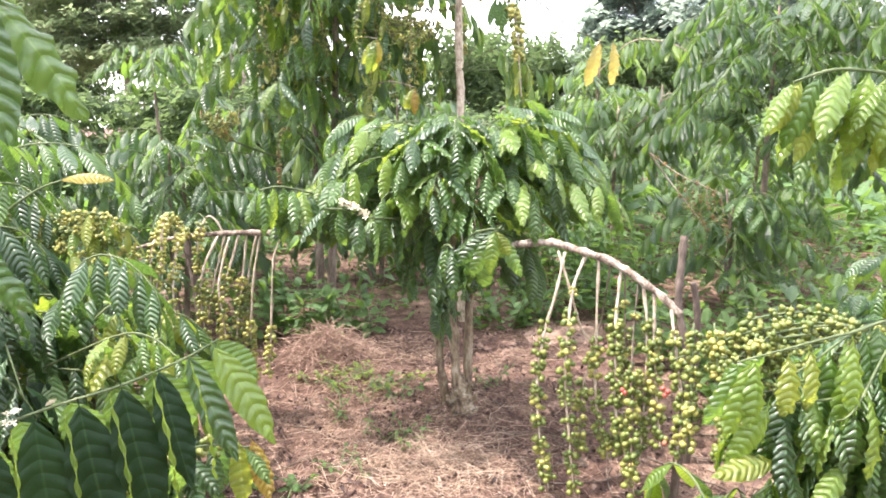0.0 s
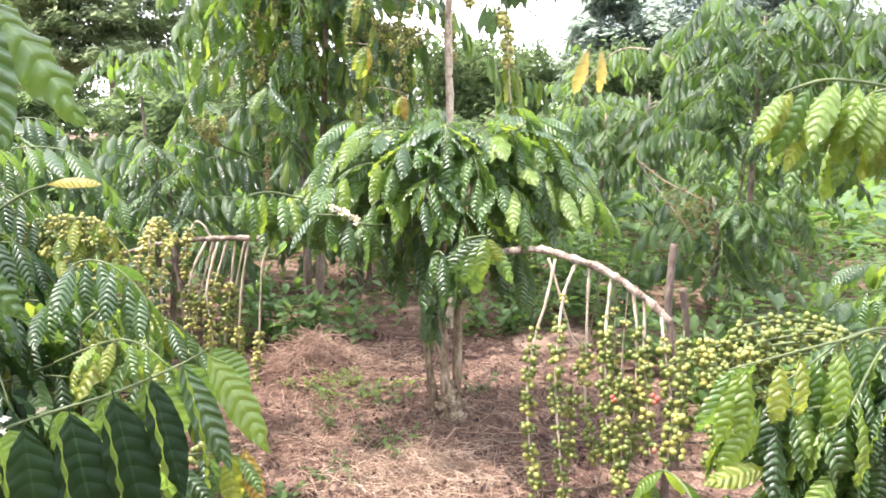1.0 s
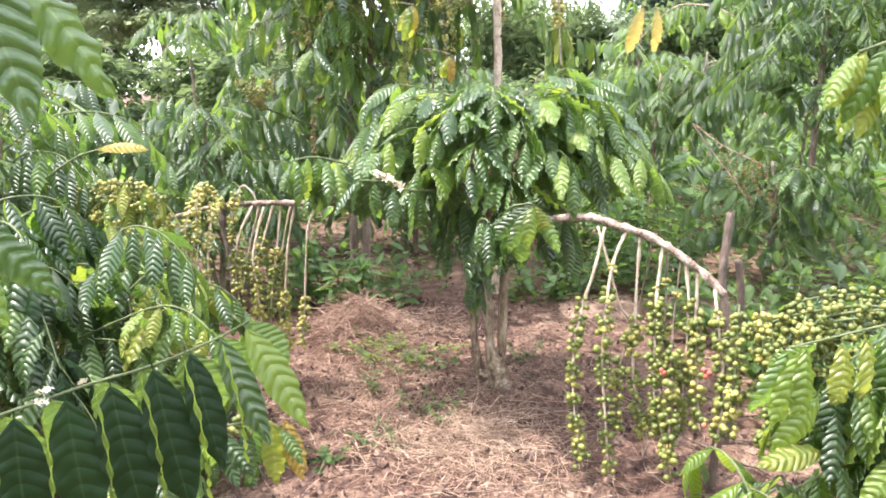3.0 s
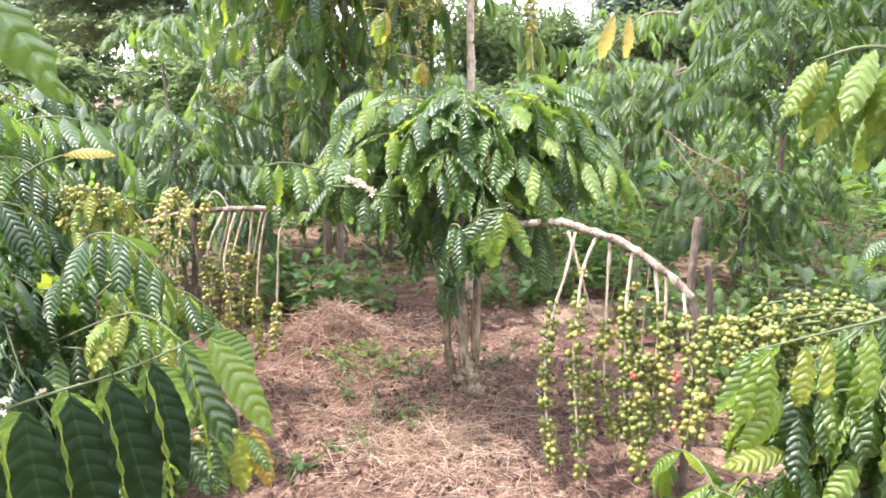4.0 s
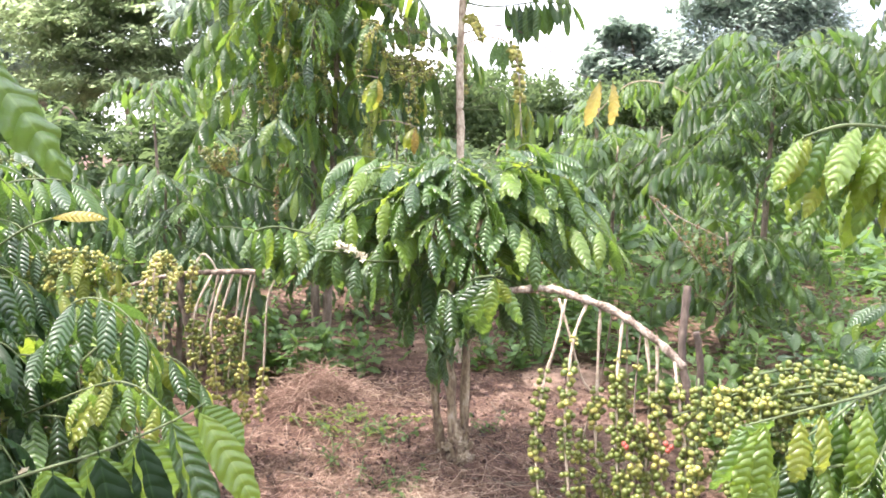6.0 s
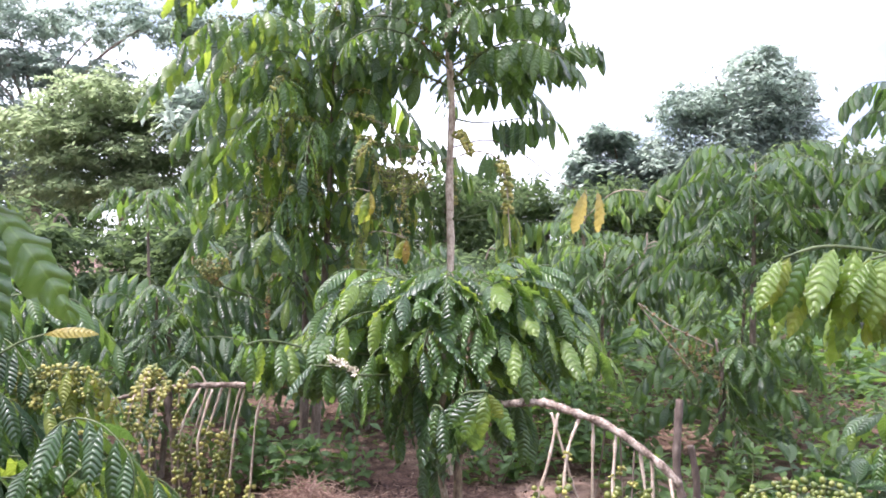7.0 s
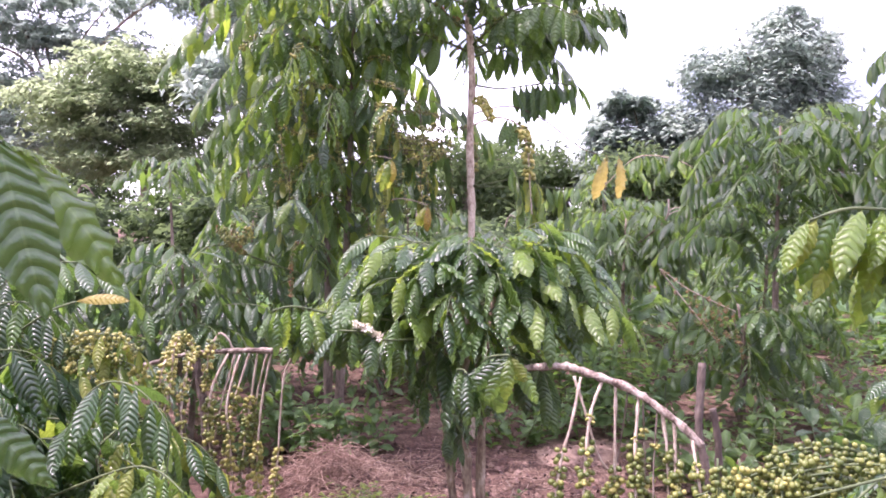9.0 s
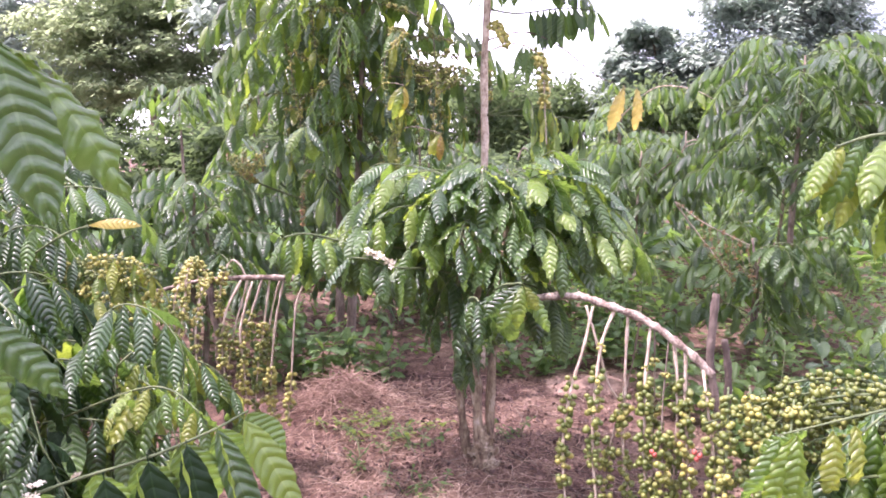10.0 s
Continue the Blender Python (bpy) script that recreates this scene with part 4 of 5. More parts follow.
# pairs of leaves hanging from it: the face with shade in its dark colour, the turned-up pale half beside it with
# backlight in its lime, and the paler leaf behind
for x, z, ex, ez, wide, tone in ((-0.735, 0.785, -0.73, 0.59, 1.05, "deep_shade"), (-0.672, 0.805, -0.653, 0.615, 1.15, "deep_shade"), (-0.604, 0.828, -0.57, 0.63, 1.05, "deep_shade"), (-0.545, 0.845, -0.497, 0.645, 1.05, "deep_shade"), (-0.487, 0.866, -0.434, 0.662, 0.95, "deep_shade"), (-0.435, 0.885, -0.385, 0.72, 0.8, "deep_shade"), (-0.395, 0.906, -0.318, 0.758, 0.72, "dark")):
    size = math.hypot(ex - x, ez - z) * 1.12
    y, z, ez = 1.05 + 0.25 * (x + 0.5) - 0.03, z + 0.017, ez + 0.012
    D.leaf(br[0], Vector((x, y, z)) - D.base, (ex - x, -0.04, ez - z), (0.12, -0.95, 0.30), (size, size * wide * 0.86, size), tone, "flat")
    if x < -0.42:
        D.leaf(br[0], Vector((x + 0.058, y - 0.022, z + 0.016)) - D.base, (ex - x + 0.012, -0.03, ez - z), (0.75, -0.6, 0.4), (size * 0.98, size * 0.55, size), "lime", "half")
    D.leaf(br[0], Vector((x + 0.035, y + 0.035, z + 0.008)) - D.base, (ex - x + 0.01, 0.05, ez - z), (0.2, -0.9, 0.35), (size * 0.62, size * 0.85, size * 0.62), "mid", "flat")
tip = Vector((-0.361, 1.06, 0.932)) - D.base
D.leaf(br[0], tip, (0.105, -0.03, -0.135), (0.55, -0.70, 0.45), (0.190, 0.135, 0.190), "lime", "flat")
D.flowers(br[0], [(-0.577, 1.0, 0.855), (-0.631, 1.0, 0.842), (-0.646, 1.0, 0.838), (-0.64, 0.99, 0.83)], 0.36)
# leaves above, close by
br = D.branch([(-0.94, 0.92, 1.35), (-0.75, 0.84, 1.43), (-0.60, 0.78, 1.43), (-0.525, 0.79, 1.425)], 0.004, 0.003, GREEN_TWIG)
D.leaf(br[0], Vector((-0.525, 0.785, 1.432)) - D.base, (0.128, 0.015, -0.118), (0.50, -0.65, 0.60), (0.215, 0.19, 0.215), "mid", "near")
D.leaf(br[0], Vector((-0.492, 0.735, 1.425)) - D.base, (0.045, -0.01, -0.170), (0.25, -0.95, 0.2), (0.195, 0.170, 0.195), "dark", "flat")
D.leaf(br[0], Vector((-0.53, 0.79, 1.42)) - D.base, (1.0, 0.1, 0.05), (0, -0.3, 1), 0.08, "lime")
D.leaf(br[0], Vector((-0.56, 0.76, 1.43)) - D.base, (-0.1, 0.05, -0.8), (0.4, -0.75, 0.5), 0.20, "dark")
b2 = D.branch([(-0.94, 0.93, 1.05), (-0.72, 0.80, 1.16), (-0.52, 0.70, 1.17)], 0.004, 0.002, GREEN_TWIG)
D.leaf(b2[0], Vector((-0.515, 0.70, 1.165)) - D.base, (0.105, 0.02, -0.10), (0.35, -0.75, 0.55), (0.140, 0.12, 0.140), "dark")
D.leaf(b2[0], Vector((-0.53, 0.71, 1.170)) - D.base, (0.04, 0.02, -0.13), (0.25, -0.9, 0.3), (0.13, 0.12, 0.13), "dark")
D.leaf(b2[0], Vector((-0.58, 0.75, 1.168)) - D.base, (0.06, -0.03, -0.12), (0.25, -0.9, 0.3), (0.18, 0.17, 0.18), "mid")
# leaves below it
br = D.branch([(-0.93, 0.96, 0.35), (-0.7, 1.1, 0.55), (-0.5, 1.25, 0.66), (-0.38, 1.32, 0.64)], 0.003, 0.002, GREEN_TWIG)
D.dress(br, 0.35, 1.0, 0.06, 0.15, 1.2, ("dark", "mid", "dark"))
D.leaf(br[0], Vector((-0.38, 1.32, 0.66)) - D.base, (0.35, -0.2, -0.8), (0.5, -0.8, 0.5), 0.14, "orange")
D.leaf(br[0], Vector((-0.40, 1.31, 0.66)) - D.base, (0.1, -0.25, -1), (0.3, -0.9, 0.3), 0.15, "yellowgreen")
D.fruit(br, 0.5, 1.0, 0.05, ("green",))
# its crown, added out of view to shade the near end of the branch
D.branch([(-0.94, 0.9, 1.5), (-0.92, 0.92, 2.25)], 0.012, 0.007, BARK, "stem", 0.12, 8)
for k in range(12):
    az = k * 2.399
    o = Vector((-0.93, 0.91, 1.95 + 0.025 * k))
    ln = 0.45 + 0.1 * D.r.random()
    e = o + Vector((ln * math.cos(az) + 0.05, ln * math.sin(az) * 0.8, 0.05))
    b2 = D.branch([o, o.lerp(e, 0.5) + Vector((0, 0, 0.09)), e], 0.004, 0.002, GREEN_TWIG, sides=5)
    D.dress(b2, 0.2, 1.0, 0.065, 0.2, 0.5, ("dark", "mid"), shape="mid")
D.finish()

E = Plant("coffee_plant", (1.35, 1.85, 0.0), "coffee plant laden with green cherries and glossy leaves", "coffee plant", "coffee plants of the grove", 61, "mid", singles=290)
E.branch([(1.35, 1.85, -0.03), (1.33, 1.85, 0.5), (1.36, 1.82, 1.0), (1.40, 1.8, 1.6)], 0.024, 0.012, BARK, "stem", 0.12, 9)
E.branch([(1.40, 1.9, -0.03), (1.45, 1.95, 0.5), (1.5, 2.0, 1.1)], 0.02, 0.012, BARK, "stem", 0.12, 9)
for k in range(13):
    y = 1.85 + 0.06 * (k % 4)
    z0 = 0.475 + 0.014 * k
    x1 = 0.70 + 0.045 * ((k * 5) % 7)
    br = E.branch([(1.34, 1.85, z0 - 0.08), (1.15, y, z0 + 0.08), (0.92, y + 0.05, z0 + 0.06), (x1, y + 0.08, z0 - 0.02)], 0.0045, 0.0025, GREEN_TWIG, "fruit_branch", 0.3, 6)
    E.fruit(br, 0.18, 1.0, 0.044, ("green",), 1.2, 0.12)
for pts in (((0.78, 2.0, 0.70), (0.77, 1.93, 0.60), (0.765, 1.9, 0.48)), ((0.72, 2.0, 0.70), (0.70, 1.93, 0.55), (0.69, 1.9, 0.35)), ((0.88, 1.95, 0.68), (0.83, 1.85, 0.56), (0.80, 1.78, 0.38)), ((0.80, 1.95, 0.62), (0.74, 1.8, 0.5), (0.72, 1.75, 0.36))):
    br = E.branch(pts, 0.0035, 0.002, GREEN_TWIG, "fruit_twig", 0.4, 6)
    E.fruit(br, 0.1, 1.0, 0.032, ("green", "green", "yellow"), 1.2)
for k in range(16):
    o = Vector((1.33, 1.83, 0.35 + 0.025 * k))
    e = Vector((0.70 + 0.06 * ((k * 5) % 9), 1.52 + 0.03 * (k % 5), 0.42 + 0.3 * ((k * 3) % 8) / 8))
    br = E.branch([o, o.lerp(e, 0.5) + Vector((0, 0, 0.10)), e + Vector((0.04, 0, 0.03)), e], 0.004, 0.002, GREEN_TWIG, sides=5)
    E.dress(br, 0.3, 1.0, 0.065, 0.235, 1.7, ("mid", "dark", "mid", "mid", "dark", "lime"), side=0.7)
for k in range(5):
    e = Vector((0.80 + 0.07 * k, 1.68 + 0.06 * (k % 3), 1.36 - 0.05 * (k % 3)))
    br = E.branch([(1.40, 1.8, 1.15 + 0.05 * k), (1.22, 1.78, 1.34), (e.x + 0.14, e.y + 0.02, e.z + 0.03), e], 0.006, 0.003, GREEN_TWIG, sides=5)
    E.dress(br, 0.25, 1.0, 0.06, 0.23, 1.5, ("lime", "mid", "lime", "mid", "yellowgreen"), side=0.6, fwd=0.9, gaps=0.25)
br = E.branch([(1.3, 1.8, 0.6), (1.1, 1.65, 0.80), (0.914, 1.56, 0.80), (0.80, 1.55, 0.775), (0.66, 1.55, 0.735)], 0.0045, 0.002, GREEN_TWIG)
for at, d, c in (((0.665, 1.55, 0.735), (-0.05, -0.05, -0.14), "mid"), ((0.69, 1.55, 0.74), (-0.04, -0.05, -0.14), "lime"), ((0.699, 1.55, 0.746), (0.0, -0.05, -0.12), "lime"), ((0.772, 1.55, 0.76), (0.012, -0.05, -0.12), "yellowgreen"),
                 ((0.817, 1.55, 0.772), (0.03, -0.05, -0.12), "yellowgreen"), ((0.914, 1.55, 0.797), (0.006, -0.05, -0.13), "lime"), ((0.73, 1.56, 0.75), (-0.05, 0.06, -0.1), "mid"), ((0.86, 1.56, 0.78), (0.02, 0.08, -0.1), "mid")):
    E.leaf(br[0], Vector(at) - E.base, d, (0.2, -1.0, 0.5), E.r.uniform(0.175, 0.2), c, "near")
br = E.branch([(1.3, 1.8, 0.45), (1.05, 1.62, 0.62), (0.82, 1.55, 0.64), (0.743, 1.55, 0.63)], 0.0045, 0.002, GREEN_TWIG)
for at, d, c in (((0.743, 1.55, 0.629), (-0.072, -0.05, -0.07), "lime"), ((0.81, 1.55, 0.643), (0.034, -0.05, -0.12), "mid"), ((0.765, 1.54, 0.50), (-0.107, -0.06, 0.02), "yellowgreen"), ((0.916, 1.53, 0.51), (-0.06, -0.06, -0.05), "lime"), ((0.87, 1.54, 0.62), (0.05, -0.08, -0.1), "mid"), ((0.78, 1.55, 0.60), (-0.02, -0.08, -0.12), "dark")):
    E.leaf(br[0], Vector(at) - E.base, d, (0.1, -0.8, 0.8), E.r.uniform(0.16, 0.19), c, "near")
E.finish()
E2 = bush("coffee_plant", (0.72, 1.62, 0), 0.34, 0.36, 20, "young coffee plant with bright glossy leaves on the soil", 63, ("mid", "mid", "lime", "yellowgreen", "dark"), size=0.19, step=0.07, stems=3, low=0.1, droop=0.8)
E2.finish()

# ---- coffee plants further back ----
for base, h, rad, n, lab, seed, tones, kw in (
        ((-1.55, 5.6, 0), 1.45, 0.85, 32, "coffee plant with hanging leaves and fruit in shade", 71, ("dark", "mid", "dark", "mid"), dict(cherries=5)),
        ((-2.75, 7.0, 0), 2.05, 0.75, 9, "older coffee plant with bright hanging branch ends", 72, ("mid", "mid", "dark"), dict(low=0.84, stems=1)),
        ((-2.6, 3.9, 0), 1.35, 0.8, 26, "dark coffee plant behind the near ones", 73, ("dark", "dark", "mid"), dict(cherries=5)),
        ((2.35, 5.2, 0), 2.15, 1.05, 40, "broad tall coffee plant with hanging branches", 74, ("dark", "dark", "mid"), dict(low=0.45, size=0.19, step=0.052)),
        ((3.25, 4.5, 0), 2.65, 1.0, 40, "tall coffee plant with dark drooping leaves", 75, ("dark", "dark", "mid"), dict(low=0.35, size=0.19, step=0.052)),
        ((1.55, 6.4, 0), 1.45, 0.8, 28, "coffee plant with a pale trunk above the weeds", 76, ("mid", "mid", "dark"), dict(low=0.62, stems=1, bark=PALE_BARK)),
        ((1.95, 4.75, 0), 0.85, 0.55, 20, "low coffee plant beside a bare fruit twig", 77, ("dark", "mid", "mid"), dict()),
        ((1.6, 7.6, 0), 1.9, 0.8, 22, "coffee plant with a few yellowed leaves", 78, ("mid", "mid", "dark", "lime"), dict(low=0.45)),
        ((2.9, 6.6, 0), 1.35, 0.85, 24, "coffee plant among the weeds", 79, ("mid", "dark", "mid"), dict(low=0.3)),
        ((0.35, 5.9, 0), 1.35, 0.75, 24, "shaded coffee plant behind the low tree", 80, ("dark", "mid", "dark"), dict(low=0.4)),
        ((-0.4, 6.6, 0), 1.6, 0.8, 24, "shaded coffee plant in the middle of the grove", 81, ("dark", "dark", "mid"), dict(low=0.15, cherries=6)),
        ((-0.55, 5.7, 0), 1.25, 0.8, 26, "dark coffee plant standing in the shade", 83, ("dark", "dark", "mid"), dict(low=0.12)),
        ((-1.62, 4.3, 0), 1.15, 0.7, 26, "dark coffee plant behind the fruiting arm", 85, ("dark", "mid", "dark"), dict(low=0.3)),
        ((2.3, 3.2, 0), 0.7, 0.5, 18, "low coffee plant at the edge of the clearing", 82, ("mid", "dark", "lime"), dict(low=0.2))):
    p = bush("coffee_plant", base, h, rad, n, lab, seed, tones, limit=36 if base[1] > 5.4 else 115, **kw)
    if seed == 78:
        br = p.branch([(1.5, 7.0, 1.75), (1.38, 6.4, 1.95), (1.30, 6.1, 1.97)], 0.006, 0.003, TWIG)
        for d in ((-0.1, 0, -1), (0.25, 0, -1)):
            p.leaf(br[0], Vector((1.33 + 0.3 * d[0], 6.1, 1.97)) - p.base, (d[0], d[1], -1), (0.2, -1, 0.2), (0.43, 0.44, 0.43), "gold")
        br = p.branch([(1.5, 7.0, 1.78), (1.6, 6.3, 1.97), (1.85, 6.1, 1.95), (2.05, 6.05, 1.85)], 0.006, 0.003, TWIG)
        p.dress(br, 0.4, 1.0, 0.06, 0.2, 1.5, ("mid", "lime"), side=0.6)
    if seed == 76:
        br = p.branch([(1.6, 6.3, 1.2), (1.773, 6.0, 1.42), (1.804, 6.0, 1.60)], 0.009, 0.006, PALE_BARK)
        p.branch([(1.80, 6.0, 1.50), (1.88, 6.0, 1.53), (1.973, 6.0, 1.463), (2.108, 6.0, 1.219)], 0.006, 0.003, TWIG)
        p.branch([(1.80, 6.0, 1.47), (1.90, 6.0, 1.50), (2.02, 6.0, 1.40), (2.16, 6.0, 1.20)], 0.006, 0.003, TWIG)
    if seed == 77:
        br = p.branch([(1.75, 4.72, 0.6), (1.35, 4.5, 1.02), (1.25, 4.32, 1.10), (1.41, 4.3, 0.985), (1.69, 4.3, 0.856)], 0.005, 0.003, TWIG, "fruit_twig")
        p.fruit(br, 0.65, 1.0, 0.055, ("dull",), 0.75, 0.25)
        for k in range(7):
            s = Vector((1.40 + 0.045 * k, 4.3, 0.99 - 0.021 * k))
            tw = p.branch([s, s + Vector((0.02, -0.03, -0.14)), s + Vector((0.06 + 0.02 * (k % 3), -0.04, -0.22 - 0.04 * (k % 4)))], 0.0022, 0.0014, BARK, "fruit_twig")
            p.fruit(tw, 0.1, 1.0, 0.034, ("dull", "green", "dull"), 0.72, 0.15)
    p.finish()

# ---- rows of the grove in the distance ----
R = random.Random(5)
for row in range(4):
    for k in range(9 + row):
        x = (k - 4 - row / 2) * 2.1 + R.uniform(-0.5, 0.5)
        y = 8.6 + 2.6 * row + R.uniform(-0.6, 0.6)
        if x < -0.6:
            continue
        p = bush("coffee_bush", (x, y, 0), R.uniform(0.95, 1.35) + (0.05 * row if x < 0.8 else 0.35), R.uniform(0.9, 1.15), 7, "leafy coffee bush of the far rows", 200 + row * 20 + k, ("dark", "dark", "mid"), "far rows of coffee", "low", 0.27, 0.042, 1, 0.15, 1.0, 0)
        p.finish()

# the grove goes on behind and to both sides: unseen bushes added to dim sky reflections
for k, (x, y) in enumerate(((-4.6, -2.6), (-3.2, -1.6), (-1.9, -2.3), (-0.6, -1.7), (0.8, -2.2), (2.1, -1.6), (3.4, -2.4), (4.8, -1.4), (-3.4, 0.2), (3.3, 0.5), (-4.4, 2.0), (4.4, 2.3), (-4.2, 4.6), (4.9, 4.4))):
    bush("coffee_bush", (x, y, 0), R.uniform(1.5, 2.1), 1.0, 11, "leafy unseen coffee bush added to the rows around", 400 + k, ("dark", "mid", "mid"), "rows of coffee around", "low", 0.25, 0.05, 1, 0.15, 1.0, 0).finish()

# ---- far trees ----
SHAPES["tiny"] = [([(0, 0, 0), (0.45, -w, -0.06), (1, 0, -0.12 - 0.1 * k), (0.45, w, 0.03 * k)], [(0, 1, 2, 3)], [(0, 0.5), (0.45, 0), (1, 0.5), (0.45, 1)]) for k, w in enumerate((0.20, 0.25, 0.22))]


def far_tree(name, base, trunk, limbs, clumps, colour, size, label, seed, bark, group="trees at the edge of the grove", thick=2.2, frond=0.0):
    """trunk: points from the foot; limbs: end points; clumps: centre, radii and number of leaves."""
    p = Plant(name, base, label, "tree", group, seed)
    r, b = p.r, Vector(base)
    girth = 0.04 + 0.034 * trunk[-1][2]
    p.branch([b + Vector(q) for q in trunk], girth, 0.45 * girth, bark, "trunk", 0.1, 9)
    top = b + Vector(trunk[-1])
    for e in limbs:
        e = b + Vector(e)
        p.branch([top - Vector((0, 0, 0.6)), top.lerp(e, 0.5) + Vector((0, 0, 0.25)), e], 0.32 * girth, 0.06 * girth, bark, "limb", 0.1, 6)
    items = []
    for c, rad, count in clumps:
        c, rad = Vector(c), Vector(rad)
        for sub in range(max(4, int(count * thick) // 24)):
            q = Vector((r.gauss(0, 1), r.gauss(0, 1), r.gauss(0, 1)))
            out = q.normalized()
            q = out * r.uniform(0.25, 1.08)
            q = c + Vector((q.x * rad.x, q.y * rad.y, q.z * rad.z))
            spread = 0.20 * (rad.x + rad.z) / 2
            run = Vector((out.x + r.uniform(-0.6, 0.6), out.y + r.uniform(-0.6, 0.6), r.uniform(-0.25, 0.5))).normalized() * frond
            for k in range(45):
                at = q + Vector((r.gauss(0, spread), r.gauss(0, spread), r.gauss(0, spread * 0.5)))
                d = Vector((r.uniform(-1, 1), r.uniform(-1, 1), r.uniform(-0.7, 0.2)))
                if frond:
                    s = k / 44
                    at = q + run * s + Vector((0, 0, -0.35 * frond * s * s)) + (at - q) * (0.35 if frond > 0.4 else 0.8)
                    d = run.cross(Vector((0, 0, 1))) * (1 if k % 2 else -1) + run * 0.5 + Vector((r.gauss(0, 0.3), r.gauss(0, 0.3), r.gauss(-0.2, 0.3))) * frond
                items.append((aim(at, d, (r.uniform(-0.5, 0.5), r.uniform(-0.5, 0.5), 1), size * r.uniform(0.6, 1.2)), "tiny", k % 3))
    ob = join_leaves("crown", items, colour, p.top)
    return p


# crowns of these trees carry haze in their leaf colour
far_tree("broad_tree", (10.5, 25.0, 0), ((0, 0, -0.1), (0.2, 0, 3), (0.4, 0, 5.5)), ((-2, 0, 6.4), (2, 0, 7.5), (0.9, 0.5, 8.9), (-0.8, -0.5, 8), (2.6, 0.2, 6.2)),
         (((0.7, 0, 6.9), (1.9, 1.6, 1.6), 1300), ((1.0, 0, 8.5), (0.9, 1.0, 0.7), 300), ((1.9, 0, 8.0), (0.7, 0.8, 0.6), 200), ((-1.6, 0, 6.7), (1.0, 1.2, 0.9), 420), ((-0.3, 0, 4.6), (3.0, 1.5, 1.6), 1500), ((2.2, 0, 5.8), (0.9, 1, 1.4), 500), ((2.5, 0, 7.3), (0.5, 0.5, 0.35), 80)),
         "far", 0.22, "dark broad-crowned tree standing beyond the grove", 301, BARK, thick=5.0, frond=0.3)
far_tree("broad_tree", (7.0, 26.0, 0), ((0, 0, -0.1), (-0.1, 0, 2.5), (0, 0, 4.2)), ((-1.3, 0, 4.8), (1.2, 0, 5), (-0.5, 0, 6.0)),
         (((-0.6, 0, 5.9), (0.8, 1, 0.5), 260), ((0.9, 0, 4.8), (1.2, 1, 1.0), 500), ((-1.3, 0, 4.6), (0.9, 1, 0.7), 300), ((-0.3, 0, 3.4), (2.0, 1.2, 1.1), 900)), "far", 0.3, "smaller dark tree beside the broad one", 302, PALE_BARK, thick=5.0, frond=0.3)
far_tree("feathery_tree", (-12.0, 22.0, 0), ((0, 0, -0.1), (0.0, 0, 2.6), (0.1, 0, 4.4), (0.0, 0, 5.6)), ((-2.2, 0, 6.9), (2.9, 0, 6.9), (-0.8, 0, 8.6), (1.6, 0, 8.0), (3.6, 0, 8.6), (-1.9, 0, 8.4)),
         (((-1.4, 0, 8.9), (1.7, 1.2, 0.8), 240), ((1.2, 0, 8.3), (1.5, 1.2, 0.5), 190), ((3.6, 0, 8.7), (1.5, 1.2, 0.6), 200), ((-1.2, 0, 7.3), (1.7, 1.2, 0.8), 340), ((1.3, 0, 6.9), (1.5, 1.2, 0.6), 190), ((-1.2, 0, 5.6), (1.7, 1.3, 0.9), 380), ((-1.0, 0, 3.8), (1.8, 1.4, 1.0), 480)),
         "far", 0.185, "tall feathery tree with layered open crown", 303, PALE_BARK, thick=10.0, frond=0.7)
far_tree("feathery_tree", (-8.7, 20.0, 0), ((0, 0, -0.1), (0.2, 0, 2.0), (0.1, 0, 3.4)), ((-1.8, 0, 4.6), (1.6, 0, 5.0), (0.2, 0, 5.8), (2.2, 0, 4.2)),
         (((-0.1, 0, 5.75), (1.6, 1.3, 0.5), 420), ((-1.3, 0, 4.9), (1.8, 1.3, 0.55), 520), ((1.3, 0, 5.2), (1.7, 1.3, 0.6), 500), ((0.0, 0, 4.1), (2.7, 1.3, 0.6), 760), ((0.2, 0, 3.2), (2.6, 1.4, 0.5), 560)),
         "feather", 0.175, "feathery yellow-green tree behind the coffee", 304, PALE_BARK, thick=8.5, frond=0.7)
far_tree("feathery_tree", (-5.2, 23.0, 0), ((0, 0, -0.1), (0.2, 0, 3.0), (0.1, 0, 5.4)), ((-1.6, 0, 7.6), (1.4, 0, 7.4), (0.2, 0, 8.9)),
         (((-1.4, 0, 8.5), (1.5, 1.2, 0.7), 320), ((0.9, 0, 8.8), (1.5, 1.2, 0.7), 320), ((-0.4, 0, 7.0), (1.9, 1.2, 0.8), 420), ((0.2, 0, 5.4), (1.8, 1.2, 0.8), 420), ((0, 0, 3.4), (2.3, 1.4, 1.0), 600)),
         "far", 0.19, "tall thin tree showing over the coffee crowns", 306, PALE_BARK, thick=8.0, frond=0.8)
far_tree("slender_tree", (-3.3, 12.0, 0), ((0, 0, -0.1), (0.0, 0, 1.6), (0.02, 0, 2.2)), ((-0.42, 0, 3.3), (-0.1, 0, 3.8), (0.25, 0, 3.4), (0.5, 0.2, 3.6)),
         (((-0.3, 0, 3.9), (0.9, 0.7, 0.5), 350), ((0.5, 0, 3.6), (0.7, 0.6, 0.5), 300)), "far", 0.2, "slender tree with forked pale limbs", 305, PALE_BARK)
R = random.Random(19)
